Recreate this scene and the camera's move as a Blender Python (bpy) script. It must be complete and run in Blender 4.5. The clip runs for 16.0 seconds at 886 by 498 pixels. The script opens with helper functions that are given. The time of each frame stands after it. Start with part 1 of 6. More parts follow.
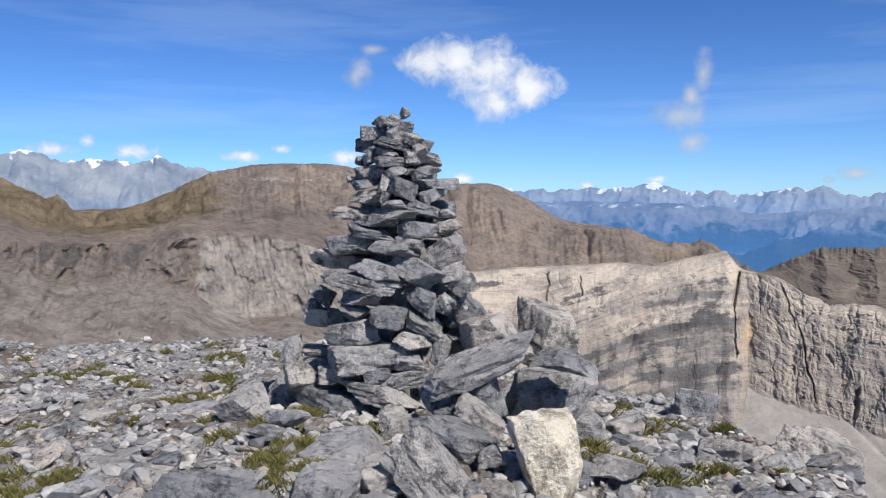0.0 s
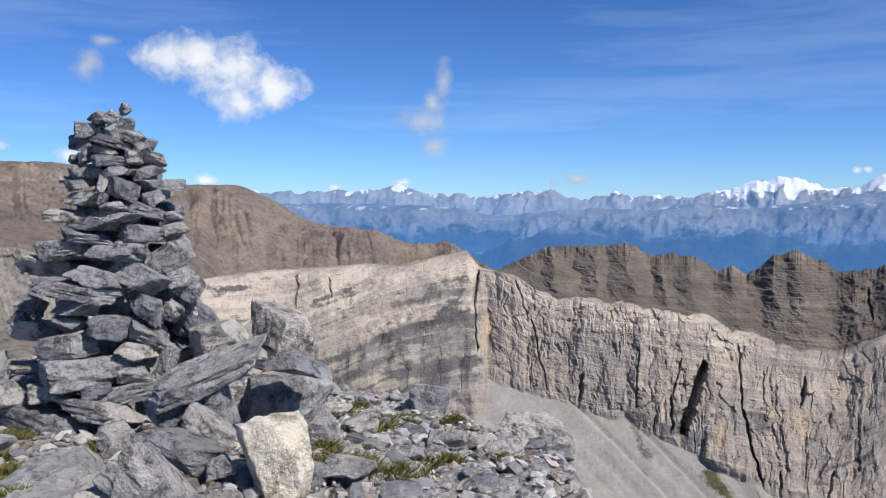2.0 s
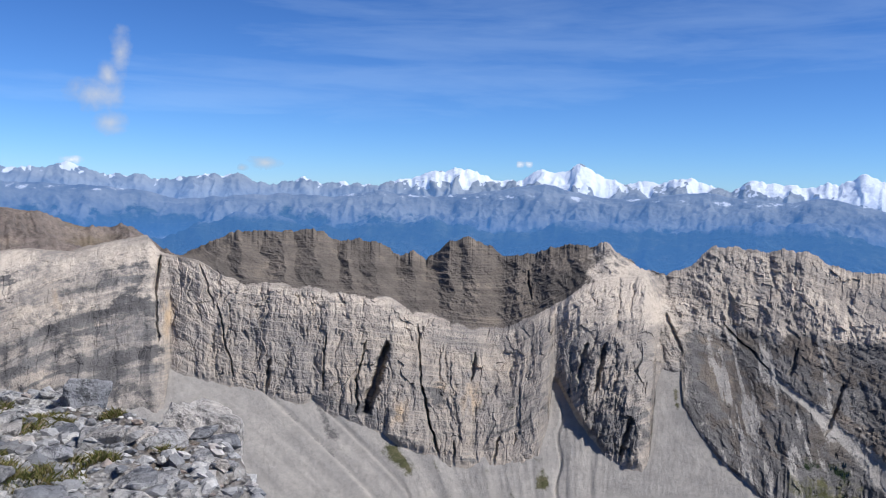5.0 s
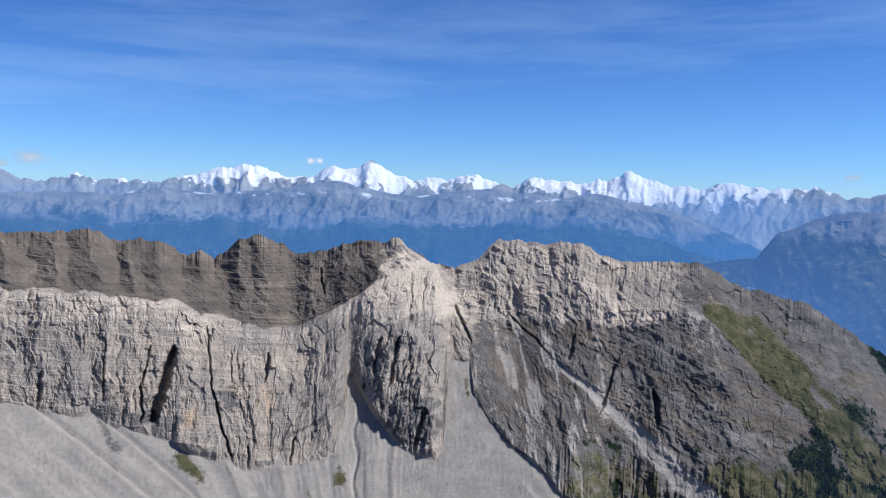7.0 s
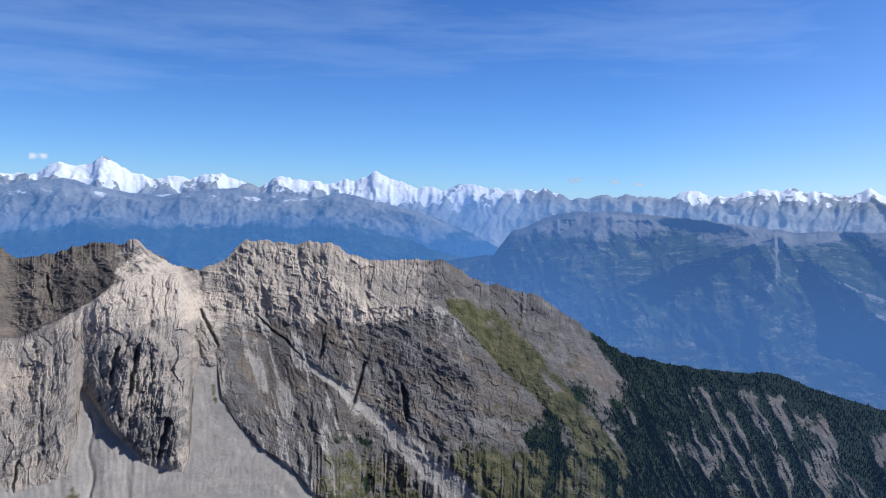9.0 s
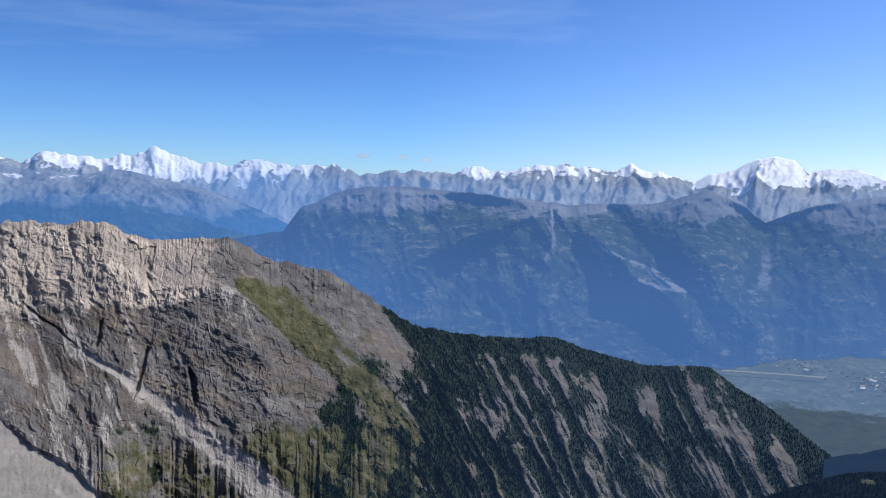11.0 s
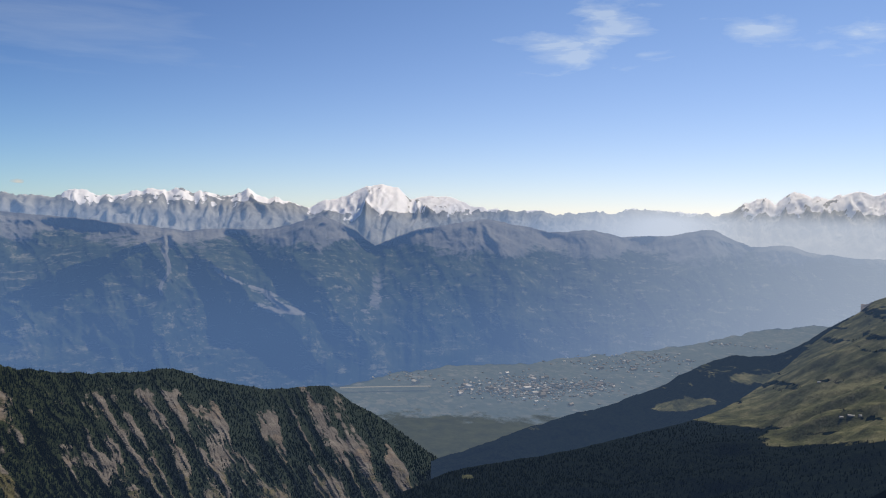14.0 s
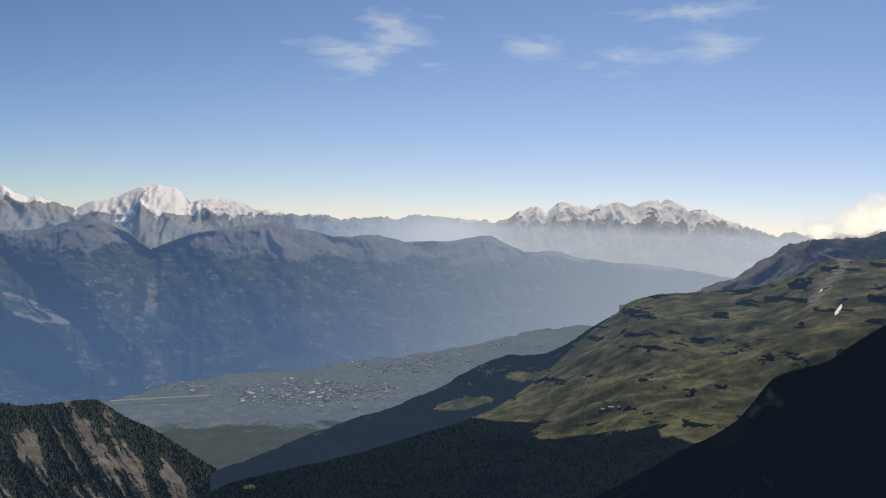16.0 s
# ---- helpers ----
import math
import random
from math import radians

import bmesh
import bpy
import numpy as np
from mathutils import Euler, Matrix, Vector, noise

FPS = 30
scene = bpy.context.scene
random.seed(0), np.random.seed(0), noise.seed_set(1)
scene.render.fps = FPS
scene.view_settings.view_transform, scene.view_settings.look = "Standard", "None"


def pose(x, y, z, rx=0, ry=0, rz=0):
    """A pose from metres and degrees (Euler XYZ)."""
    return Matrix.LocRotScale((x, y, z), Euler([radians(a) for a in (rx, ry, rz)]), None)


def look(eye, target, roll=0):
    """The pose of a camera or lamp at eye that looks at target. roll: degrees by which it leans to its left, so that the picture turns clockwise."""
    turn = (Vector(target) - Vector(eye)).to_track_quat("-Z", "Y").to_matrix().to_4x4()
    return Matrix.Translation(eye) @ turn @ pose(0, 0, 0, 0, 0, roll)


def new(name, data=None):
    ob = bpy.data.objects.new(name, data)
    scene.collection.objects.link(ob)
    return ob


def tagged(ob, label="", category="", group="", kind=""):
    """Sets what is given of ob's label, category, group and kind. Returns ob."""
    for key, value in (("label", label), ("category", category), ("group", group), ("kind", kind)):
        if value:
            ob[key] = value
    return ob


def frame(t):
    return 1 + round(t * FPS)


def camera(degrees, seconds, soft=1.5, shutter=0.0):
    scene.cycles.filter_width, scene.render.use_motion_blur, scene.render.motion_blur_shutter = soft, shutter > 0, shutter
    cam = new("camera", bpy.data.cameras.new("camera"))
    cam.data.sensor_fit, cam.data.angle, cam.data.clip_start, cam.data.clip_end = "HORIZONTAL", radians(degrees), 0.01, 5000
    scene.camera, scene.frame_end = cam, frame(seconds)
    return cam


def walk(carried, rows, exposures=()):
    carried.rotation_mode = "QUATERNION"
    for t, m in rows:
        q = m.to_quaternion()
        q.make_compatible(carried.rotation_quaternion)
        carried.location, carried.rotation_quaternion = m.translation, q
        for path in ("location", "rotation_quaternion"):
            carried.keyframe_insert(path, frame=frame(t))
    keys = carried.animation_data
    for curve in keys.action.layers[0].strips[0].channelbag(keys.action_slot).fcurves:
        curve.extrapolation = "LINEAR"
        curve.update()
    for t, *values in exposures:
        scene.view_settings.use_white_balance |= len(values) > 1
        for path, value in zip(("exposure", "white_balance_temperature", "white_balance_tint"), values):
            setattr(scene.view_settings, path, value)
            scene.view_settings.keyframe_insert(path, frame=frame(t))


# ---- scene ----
# ---------------------------------------------------------------- camera
EYE = 1.5          # the eye stands 1.5 m over the summit's rubble
ARM = 0.29         # the lens swings round the body on an arm of this length
cam = camera(55.7, 16.0, soft=1.1)
TURNS = [          # seconds, yaw, pitch, roll
    (0.0, 0.00, -3.50, 0.35), (0.5, -3.68, -3.13, 0.17), (1.0, -8.28, -3.32, 0.39), (1.5, -13.24, -3.69, 0.49),
    (2.0, -17.07, -3.44, 0.18), (2.5, -21.07, -3.05, -0.39), (3.0, -24.32, -3.29, -0.41), (3.5, -27.54, -3.56, -0.65),
    (4.0, -30.98, -3.94, -1.10), (6.5, -48.60, -4.08, -1.36), (7.0, -52.23, -4.11, -1.35), (7.5, -56.58, -4.23, -1.17),
    (8.0, -60.37, -4.42, -1.46), (8.5, -65.58, -3.92, -2.14), (9.0, -69.28, -3.69, -1.65), (11.5, -88.10, -4.75, -1.69),
    (12.0, -92.83, -4.13, -1.79), (12.5, -96.67, -3.58, -2.00), (13.0, -100.72, -2.83, -2.13), (13.5, -105.25, -2.48, -1.61),
    (14.0, -109.27, -2.53, -1.79), (14.5, -113.03, -2.57, -3.16), (15.0, -116.83, -1.96, -3.32), (15.5, -119.84, -1.66, -3.80),
    (16.0, -123.87, -1.68, -2.55)]


def eye_at(yaw):
    a = radians(-yaw)
    return ARM * math.sin(a), ARM * (math.cos(a) - 1), EYE


walk(cam, [(t, pose(*eye_at(yaw), 90 + pitch, roll, yaw)) for t, yaw, pitch, roll in TURNS],
     exposures=[(0.0, 0.16, 6300, 10), (4.0, 0.1, 6050, 10), (9.0, 0.1, 5900, 10), (12.5, 0.15, 6850, 11), (14.0, 0.0, 8000, 11), (15.5, -0.10, 8500, 11), (16.0, -0.20, 8500, 11)])

# ---------------------------------------------------------------- light
SUN_BEARING, SUN_HEIGHT = 146.0, 47.0      # degrees clockwise from +y, degrees up
world = bpy.data.worlds.new("sky")
scene.world = world
world.use_nodes = True
wn = world.node_tree.nodes
sky = wn.new("ShaderNodeTexSky")
sky.sky_type, sky.sun_disc = "NISHITA", False
sky.sun_elevation, sky.sun_rotation = radians(SUN_HEIGHT), radians(SUN_BEARING)
sky.altitude, sky.air_density, sky.dust_density, sky.ozone_density = 2900.0, 1.0, 0.3, 3.0
wn["Background"].inputs[1].default_value = 0.10
# the thin air of the heights: a deeper blue overhead than at the rim, paler towards the sun
way, make = world.node_tree.links.new, wn.new
aim, rise, near_sun = make("ShaderNodeTexCoord"), make("ShaderNodeSeparateXYZ"), make("ShaderNodeVectorMath")
deep, pale, both, tone = make("ShaderNodeValToRGB"), make("ShaderNodeMapRange"), make("ShaderNodeMix"), make("ShaderNodeMix")
near_sun.operation = "DOT_PRODUCT"
near_sun.inputs[1].default_value = (math.sin(radians(SUN_BEARING)), math.cos(radians(SUN_BEARING)), 0.0)
both.data_type, tone.data_type, tone.blend_type = "RGBA", "RGBA", "MULTIPLY"
tone.inputs[0].default_value = 1.0
for step, spot, colour in ((deep.color_ramp.elements[0], 0.0, (0.56, 0.82, 1.18, 1)), (deep.color_ramp.elements[1], 0.26, (0.10, 0.47, 1.08, 1)),
                           (deep.color_ramp.elements.new(0.75), 0.75, (0.06, 0.24, 0.60, 1))):
    step.position, step.color = spot, colour
for k, v in ((1, 0.42), (2, 1.0), (3, 0.0), (4, 1.0)):
    pale.inputs[k].default_value = v
glare = make("ShaderNodeValToRGB")
for step, spot, colour in ((glare.color_ramp.elements[0], 0.0, (1.02, 0.99, 1.22, 1)), (glare.color_ramp.elements[1], 0.16, (1.10, 1.20, 1.28, 1)), (glare.color_ramp.elements.new(0.4), 0.4, (0.80, 1.08, 1.34, 1))):
    step.position, step.color = spot, colour
way(rise.outputs[2], glare.inputs[0])
way(glare.outputs[0], both.inputs[7])
way(aim.outputs["Generated"], rise.inputs[0])
way(aim.outputs["Generated"], near_sun.inputs[0])
way(rise.outputs[2], deep.inputs[0])
way(near_sun.outputs["Value"], pale.inputs[0])
way(pale.outputs[0], both.inputs[0])
way(deep.outputs[0], both.inputs[6])
way(sky.outputs[0], tone.inputs[6])
way(both.outputs[2], tone.inputs[7])
way(tone.outputs[2], wn["Background"].inputs[0])
sun = new("sun", bpy.data.lights.new("sun", "SUN"))
sun.data.energy, sun.data.angle, sun.data.color = 5.0, radians(0.53), (1.0, 0.945, 0.87)
sb, sh = radians(SUN_BEARING), radians(SUN_HEIGHT)
sun.matrix_world = look((math.sin(sb) * math.cos(sh) * 50, math.cos(sb) * math.cos(sh) * 50, math.sin(sh) * 50), (0, 0, 0))

# ---------------------------------------------------------------- noise and meshes


def lattice(ix, iy, iz, seed):
    h = (ix.astype(np.int64) * 374761393 + iy.astype(np.int64) * 668265263 + iz.astype(np.int64) * 2147483647 + seed * 144665) & 0xFFFFFFFF
    h = ((h ^ (h >> 13)) * 1274126177) & 0xFFFFFFFF
    h = ((h ^ (h >> 16)) * 2246822519) & 0xFFFFFFFF
    return ((h ^ (h >> 15)) & 0xFFFFFF) / float(0xFFFFFF) * 2 - 1


def smooth_noise(x, y, z=0.0, seed=0):
    """Value noise of -1 to 1 on arrays."""
    x, y, z = np.broadcast_arrays(np.asarray(x, float), np.asarray(y, float), np.asarray(z, float))
    fx, fy, fz = np.floor(x), np.floor(y), np.floor(z)
    ux, uy, uz = x - fx, y - fy, z - fz
    ux, uy, uz = ux * ux * ux * (ux * (ux * 6 - 15) + 10), uy * uy * uy * (uy * (uy * 6 - 15) + 10), uz * uz * (3 - 2 * uz)
    flat = not np.any(z)
    total = 0
    for dz in ((0,) if flat else (0, 1)):
        for dx in (0, 1):
            for dy in (0, 1):
                w = (ux if dx else 1 - ux) * (uy if dy else 1 - uy) * (uz if dz else 1 - uz)
                total = total + w * lattice(fx + dx, fy + dy, fz + dz, seed)
    return total


def fbm(x, y, z=0.0, octaves=5, seed=0, gain=0.5, sharp=False):
    total, size, top = 0, 1.0, 0
    for i in range(octaves):
        k = 2.03 ** i
        n = smooth_noise(np.asarray(x) * k, np.asarray(y) * k, np.asarray(z) * k, seed + 17 * i)
        total = total + size * ((1 - 2 * np.abs(n)) if sharp else n)
        top += size
        size *= gain
    return total / top


TABLE = np.random.default_rng(77).uniform(-1, 1, 1 << 16).astype(np.float32)


def swift(x, y, octaves=4, seed=0, gain=0.5, sharp=False):
    """Fractal value noise on large arrays, from a table of chances."""
    x, y = np.broadcast_arrays(np.asarray(x, np.float32), np.asarray(y, np.float32))
    total, size, top = np.zeros(x.shape, np.float32), 1.0, 0.0
    for i in range(octaves):
        k = 2.03 ** i
        px, py = x * np.float32(k) + 13.7 * i, y * np.float32(k) + 7.1 * i
        fx, fy = np.floor(px), np.floor(py)
        ux, uy = px - fx, py - fy
        ux, uy = ux * ux * (3 - 2 * ux), uy * uy * (3 - 2 * uy)
        h, v, salt = fx.astype(np.int64) * 73856093, fy.astype(np.int64) * 19349663, (seed + 17 * i) * 83492791
        n00, n10 = TABLE[((h ^ v) + salt) & 65535], TABLE[(((h + 73856093) ^ v) + salt) & 65535]
        v = v + 19349663
        n01, n11 = TABLE[((h ^ v) + salt) & 65535], TABLE[(((h + 73856093) ^ v) + salt) & 65535]
        n = (n00 * (1 - ux) + n10 * ux) * (1 - uy) + (n01 * (1 - ux) + n11 * ux) * uy
        total = total + size * ((1 - 2 * np.abs(n)) if sharp else n)
        top += size
        size *= gain
    return total / top


def rubble_cells(x, y, seed=0):
    """Broken blocks: for each place the height of its block's tilted face, about -1 to 1, and how far it lies from the block's edge."""
    x, y = np.broadcast_arrays(np.asarray(x, float), np.asarray(y, float))
    fx, fy = np.floor(x), np.floor(y)
    zero = np.zeros_like(fx)
    first, second, level = np.full(x.shape, 9.0), np.full(x.shape, 9.0), np.zeros(x.shape)
    for dx in (-1, 0, 1):
        for dy in (-1, 0, 1):
            px = fx + dx + 0.5 + 0.45 * lattice(fx + dx, fy + dy, zero, seed)
            py = fy + dy + 0.5 + 0.45 * lattice(fx + dx, fy + dy, zero, seed + 1)
            d = np.hypot(x - px, y - py)
            closer = d < first
            second = np.where(closer, first, np.minimum(second, d))
            plane = 0.6 * lattice(fx + dx, fy + dy, zero, seed + 2) + lattice(fx + dx, fy + dy, zero, seed + 3) * (x - px) + lattice(fx + dx, fy + dy, zero, seed + 4) * (y - py)
            level = np.where(closer, plane, level)
            first = np.where(closer, d, first)
    return level, second - first


def ease(x, a, b):
    u = np.clip((np.asarray(x, float) - a) / (b - a), 0, 1)
    return u * u * (3 - 2 * u)


def curve(points, at, soft=False):
    """Values between the given pairs: straight from one to the next, or bending softly without overshoot."""
    p = np.array(points, float)
    x, y = p[:, 0], p[:, 1]
    if not soft:
        return np.interp(at, x, y)
    d = np.diff(y) / np.diff(x)
    m = np.concatenate([[d[0]], np.where(d[:-1] * d[1:] > 0, 2 * d[:-1] * d[1:] / (d[:-1] + d[1:] + 1e-12), 0), [d[-1]]])
    at = np.clip(np.asarray(at, float), x[0], x[-1])
    i = np.clip(np.searchsorted(x, at) - 1, 0, len(x) - 2)
    h = x[i + 1] - x[i]
    t = (at - x[i]) / h
    return (y[i] * (2 * t ** 3 - 3 * t * t + 1) + m[i] * h * (t ** 3 - 2 * t * t + t)
            + y[i + 1] * (3 * t * t - 2 * t ** 3) + m[i + 1] * h * (t ** 3 - t * t))


def soften(values, width):
    """A line of values, blurred over so many of them."""
    k = np.exp(-np.linspace(-2, 2, 2 * width + 1) ** 2)
    return np.convolve(np.pad(values, width, mode="edge"), k / k.sum(), mode="valid")


def grid_mesh(name, co, masks=None, material=None, wrap=False):
    """A sheet of quads from an array of rows x columns x 3, with named weights for its material."""
    rows, cols = co.shape[:2]
    me = bpy.data.meshes.new(name)
    r, c = np.meshgrid(np.arange(rows - 1), np.arange(cols if wrap else cols - 1), indexing="ij")
    d = (c + 1) % cols
    quads = np.stack([r * cols + c, r * cols + d, (r + 1) * cols + d, (r + 1) * cols + c], -1).reshape(-1, 4)
    me.vertices.add(rows * cols)
    me.vertices.foreach_set("co", co.reshape(-1).astype(np.float32))
    me.loops.add(quads.size)
    me.loops.foreach_set("vertex_index", quads.reshape(-1).astype(np.int32))
    me.polygons.add(len(quads))
    me.polygons.foreach_set("loop_start", np.arange(0, quads.size, 4, dtype=np.int32))
    me.polygons.foreach_set("loop_total", np.full(len(quads), 4, np.int32))
    for key, value in (masks or {}).items():
        at = me.attributes.new(key, "FLOAT", "POINT")
        at.data.foreach_set("value", np.ascontiguousarray(np.broadcast_to(value, (rows, cols)), np.float32).reshape(-1))
    me.update()
    me.validate()
    if material:
        me.materials.append(material)
    return me


def around(bearing, r, z):
    """Points from bearings in degrees clockwise from +y, distances and heights."""
    b = np.radians(bearing)
    return np.stack(np.broadcast_arrays(r * np.sin(b), r * np.cos(b), z), -1)


def height(el, r):
    return EYE + r * np.tan(np.radians(el))


def link_bm(name, bm, material=None, smooth=False):
    me = bpy.data.meshes.new(name)
    bm.to_mesh(me)
    bm.free()
    if smooth:
        me.polygons.foreach_set("use_smooth", [True] * len(me.polygons))
    if material:
        me.materials.append(material)
    return me


def part(name, bm, material, parent, label=""):
    ob = new(name, link_bm(name, bm, material))
    ob.parent = parent
    return tagged(ob, label)


# ---------------------------------------------------------------- materials


class Paint:
    """A node material, built link by link."""

    def __init__(self, name, rough=0.9, spec=0.25):
        self.m = bpy.data.materials.new(name)
        self.m.use_nodes = True
        self.t = self.m.node_tree
        self.b = self.t.nodes["Principled BSDF"]
        self.b.inputs["Roughness"].default_value = rough
        self.b.inputs["Specular IOR Level"].default_value = spec
        self.out = self.t.nodes["Material Output"]

    def node(self, kind, operation=None):
        n = self.t.nodes.new(kind)
        if operation:
            n.operation = operation
        return n

    def put(self, value, socket):
        if isinstance(value, (int, float)):
            socket.default_value = value
        elif isinstance(value, tuple):
            socket.default_value = (*value, 1.0) if len(socket.default_value) == 4 and len(value) == 3 else value
        else:
            self.t.links.new(value, socket)

    def place(self, scale=(1, 1, 1), own=False, turn=(0, 0, 0)):
        """Object coordinates in metres, stretched; own shifts them for each object."""
        v = self.node("ShaderNodeNewGeometry").outputs["Position"] if own else self.node("ShaderNodeTexCoord").outputs["Object"]
        if own:
            o = self.node("ShaderNodeObjectInfo")
            a = self.node("ShaderNodeVectorMath", "MULTIPLY_ADD")
            c = self.node("ShaderNodeCombineXYZ")
            for i in range(3):
                self.put(o.outputs["Random"], c.inputs[i])
            self.put(c.outputs[0], a.inputs[0])
            a.inputs[1].default_value = (37.0, 91.0, 53.0)
            self.put(v, a.inputs[2])
            v = a.outputs[0]
        m = self.node("ShaderNodeMapping")
        self.put(v, m.inputs[0])
        m.inputs["Scale"].default_value = scale
        m.inputs["Rotation"].default_value = turn
        return m.outputs[0]

    def noise(self, where, scale=1.0, detail=5.0, rough=0.55, warp=0.0):
        n = self.node("ShaderNodeTexNoise")
        self.put(where, n.inputs["Vector"])
        for k, v in (("Scale", scale), ("Detail", detail), ("Roughness", rough), ("Distortion", warp)):
            n.inputs[k].default_value = v
        return n.outputs["Fac"]

    def cells(self, where, scale=1.0, feature="F1", out="Distance"):
        n = self.node("ShaderNodeTexVoronoi")
        n.feature = feature
        self.put(where, n.inputs["Vector"])
        n.inputs["Scale"].default_value = scale
        return n.outputs[out]

    def ramp(self, fac, *stops):
        n = self.node("ShaderNodeValToRGB")
        e = n.color_ramp.elements
        while len(e) < len(stops):
            e.new(0.5)
        for i, (p, c) in enumerate(stops):
            e[i].position = p
            e[i].color = (c, c, c, 1) if isinstance(c, (int, float)) else (*c, 1)
        self.put(fac, n.inputs[0])
        return n.outputs[0]

    def mix(self, fac, a, b, how="MIX"):
        n = self.node("ShaderNodeMix")
        n.data_type, n.blend_type = "RGBA", how
        self.put(fac, n.inputs[0])
        self.put(a, n.inputs[6])
        self.put(b, n.inputs[7])
        return n.outputs[2]

    def sums(self, a, b, how="ADD", clamp=False):
        n = self.node("ShaderNodeMath", how)
        n.use_clamp = clamp
        self.put(a, n.inputs[0])
        self.put(b, n.inputs[1])
        return n.outputs[0]

    def weight(self, name):
        n = self.node("ShaderNodeAttribute")
        n.attribute_name = name
        return n.outputs["Fac"]

    def chance(self):
        return self.node("ShaderNodeObjectInfo").outputs["Random"]

    def island(self):
        return self.node("ShaderNodeNewGeometry").outputs["Random Per Island"]

    def bump(self, h, strength=0.5, reach=0.05):
        n = self.node("ShaderNodeBump")
        n.inputs["Strength"].default_value, n.inputs["Distance"].default_value = strength, reach
        self.put(h, n.inputs["Height"])
        self.put(n.outputs[0], self.b.inputs["Normal"])

    def colour(self, c):
        self.put(c, self.b.inputs["Base Color"])
        return self

    def haze_glow(self, share, colour):
        """Mixes in a plain glow that stands in for blue haze before the surface, on nearer slopes too."""
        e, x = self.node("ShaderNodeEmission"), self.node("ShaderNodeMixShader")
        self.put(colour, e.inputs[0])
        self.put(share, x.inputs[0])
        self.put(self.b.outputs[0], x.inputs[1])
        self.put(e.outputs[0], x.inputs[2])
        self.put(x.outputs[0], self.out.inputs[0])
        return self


def cliff_paint():
    p = Paint("limestone_cliff", 0.95, 0.0)
    w = p.place()
    way, lay = p.node("ShaderNodeSeparateXYZ"), p.node("ShaderNodeCombineXYZ")
    p.put(w, way.inputs[0])
    p.put(p.sums(p.weight("dip"), 0.075, "MULTIPLY"), lay.inputs[2])
    p.put(p.sums(way.outputs[0], 0.006, "MULTIPLY"), lay.inputs[0])
    p.put(p.sums(way.outputs[1], 0.006, "MULTIPLY"), lay.inputs[1])
    bed = p.noise(lay.outputs[0], 1.0, 7, 0.66, 0.1)
    broad, streak, speck = p.noise(w, 0.016, 7, 0.62), p.noise(p.place((0.075, 0.075, 0.03)), 1.0, 8, 0.68), p.noise(w, 0.22, 8, 0.75)
    stone = p.ramp(broad, (0.32, (0.26, 0.238, 0.216)), (0.50, (0.34, 0.300, 0.258)), (0.68, (0.41, 0.352, 0.287)))
    stone = p.mix(0.65, stone, p.ramp(bed, (0.34, (0.52, 0.53, 0.56)), (0.43, (1.0, 0.98, 0.96)), (0.49, (0.70, 0.70, 0.72)), (0.56, (1.12, 1.08, 1.03)), (0.64, (0.72, 0.71, 0.71))), "MULTIPLY")
    stone = p.mix(p.ramp(streak, (0.30, 0.55), (0.44, 0.0)), stone, (0.215, 0.20, 0.192))
    stone = p.mix(p.ramp(p.sums(p.weight("pale"), p.sums(speck, -0.5)), (0.30, 0.0), (0.75, 0.75)), stone, (0.56, 0.475, 0.385))
    stone = p.mix(p.ramp(p.sums(p.weight("ochre"), p.sums(streak, -0.5)), (0.30, 0.0), (1.0, 0.6)), stone, (0.52, 0.37, 0.22))
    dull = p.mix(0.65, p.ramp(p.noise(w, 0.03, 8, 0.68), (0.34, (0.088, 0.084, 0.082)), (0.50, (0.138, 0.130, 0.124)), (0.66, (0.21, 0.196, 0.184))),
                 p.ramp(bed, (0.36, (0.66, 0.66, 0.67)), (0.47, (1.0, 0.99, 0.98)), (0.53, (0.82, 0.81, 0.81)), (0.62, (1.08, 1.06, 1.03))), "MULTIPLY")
    scree = p.ramp(p.noise(w, 0.05, 9, 0.72), (0.32, (0.26, 0.24, 0.218)), (0.5, (0.305, 0.28, 0.252)), (0.66, (0.36, 0.328, 0.29)))
    shale = p.mix(0.8, p.ramp(p.noise(w, 0.025, 7, 0.62), (0.33, (0.11, 0.098, 0.087)), (0.55, (0.16, 0.138, 0.118)), (0.70, (0.235, 0.198, 0.16))),
                  p.ramp(bed, (0.36, (0.66, 0.65, 0.66)), (0.48, (1.0, 0.98, 0.96)), (0.53, (0.78, 0.77, 0.77)), (0.6, (1.12, 1.08, 1.05))), "MULTIPLY")
    turf = p.ramp(p.noise(w, 0.06, 9, 0.7), (0.35, (0.042, 0.045, 0.023)), (0.52, (0.083, 0.081, 0.042)), (0.68, (0.150, 0.133, 0.085)))
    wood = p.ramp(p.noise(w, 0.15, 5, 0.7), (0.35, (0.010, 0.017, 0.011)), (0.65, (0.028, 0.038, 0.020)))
    edge = p.sums(p.sums(p.noise(w, 0.07, 8, 0.72), -0.5), 1.8, "MULTIPLY")
    for name, tone in (("dull", dull), ("shale", shale), ("scree", scree), ("turf", turf), ("wood", wood)):
        k = p.sums(p.weight(name), edge)
        stone = p.mix(p.ramp(k, (0.38, 0.0), (0.64, 1.0)), stone, tone)
    stone = p.mix(0.42, stone, p.ramp(speck, (0.36, (0.66, 0.66, 0.67)), (0.47, (1.0, 1.0, 1.0)), (0.62, (1.16, 1.14, 1.11))), "MULTIPLY")
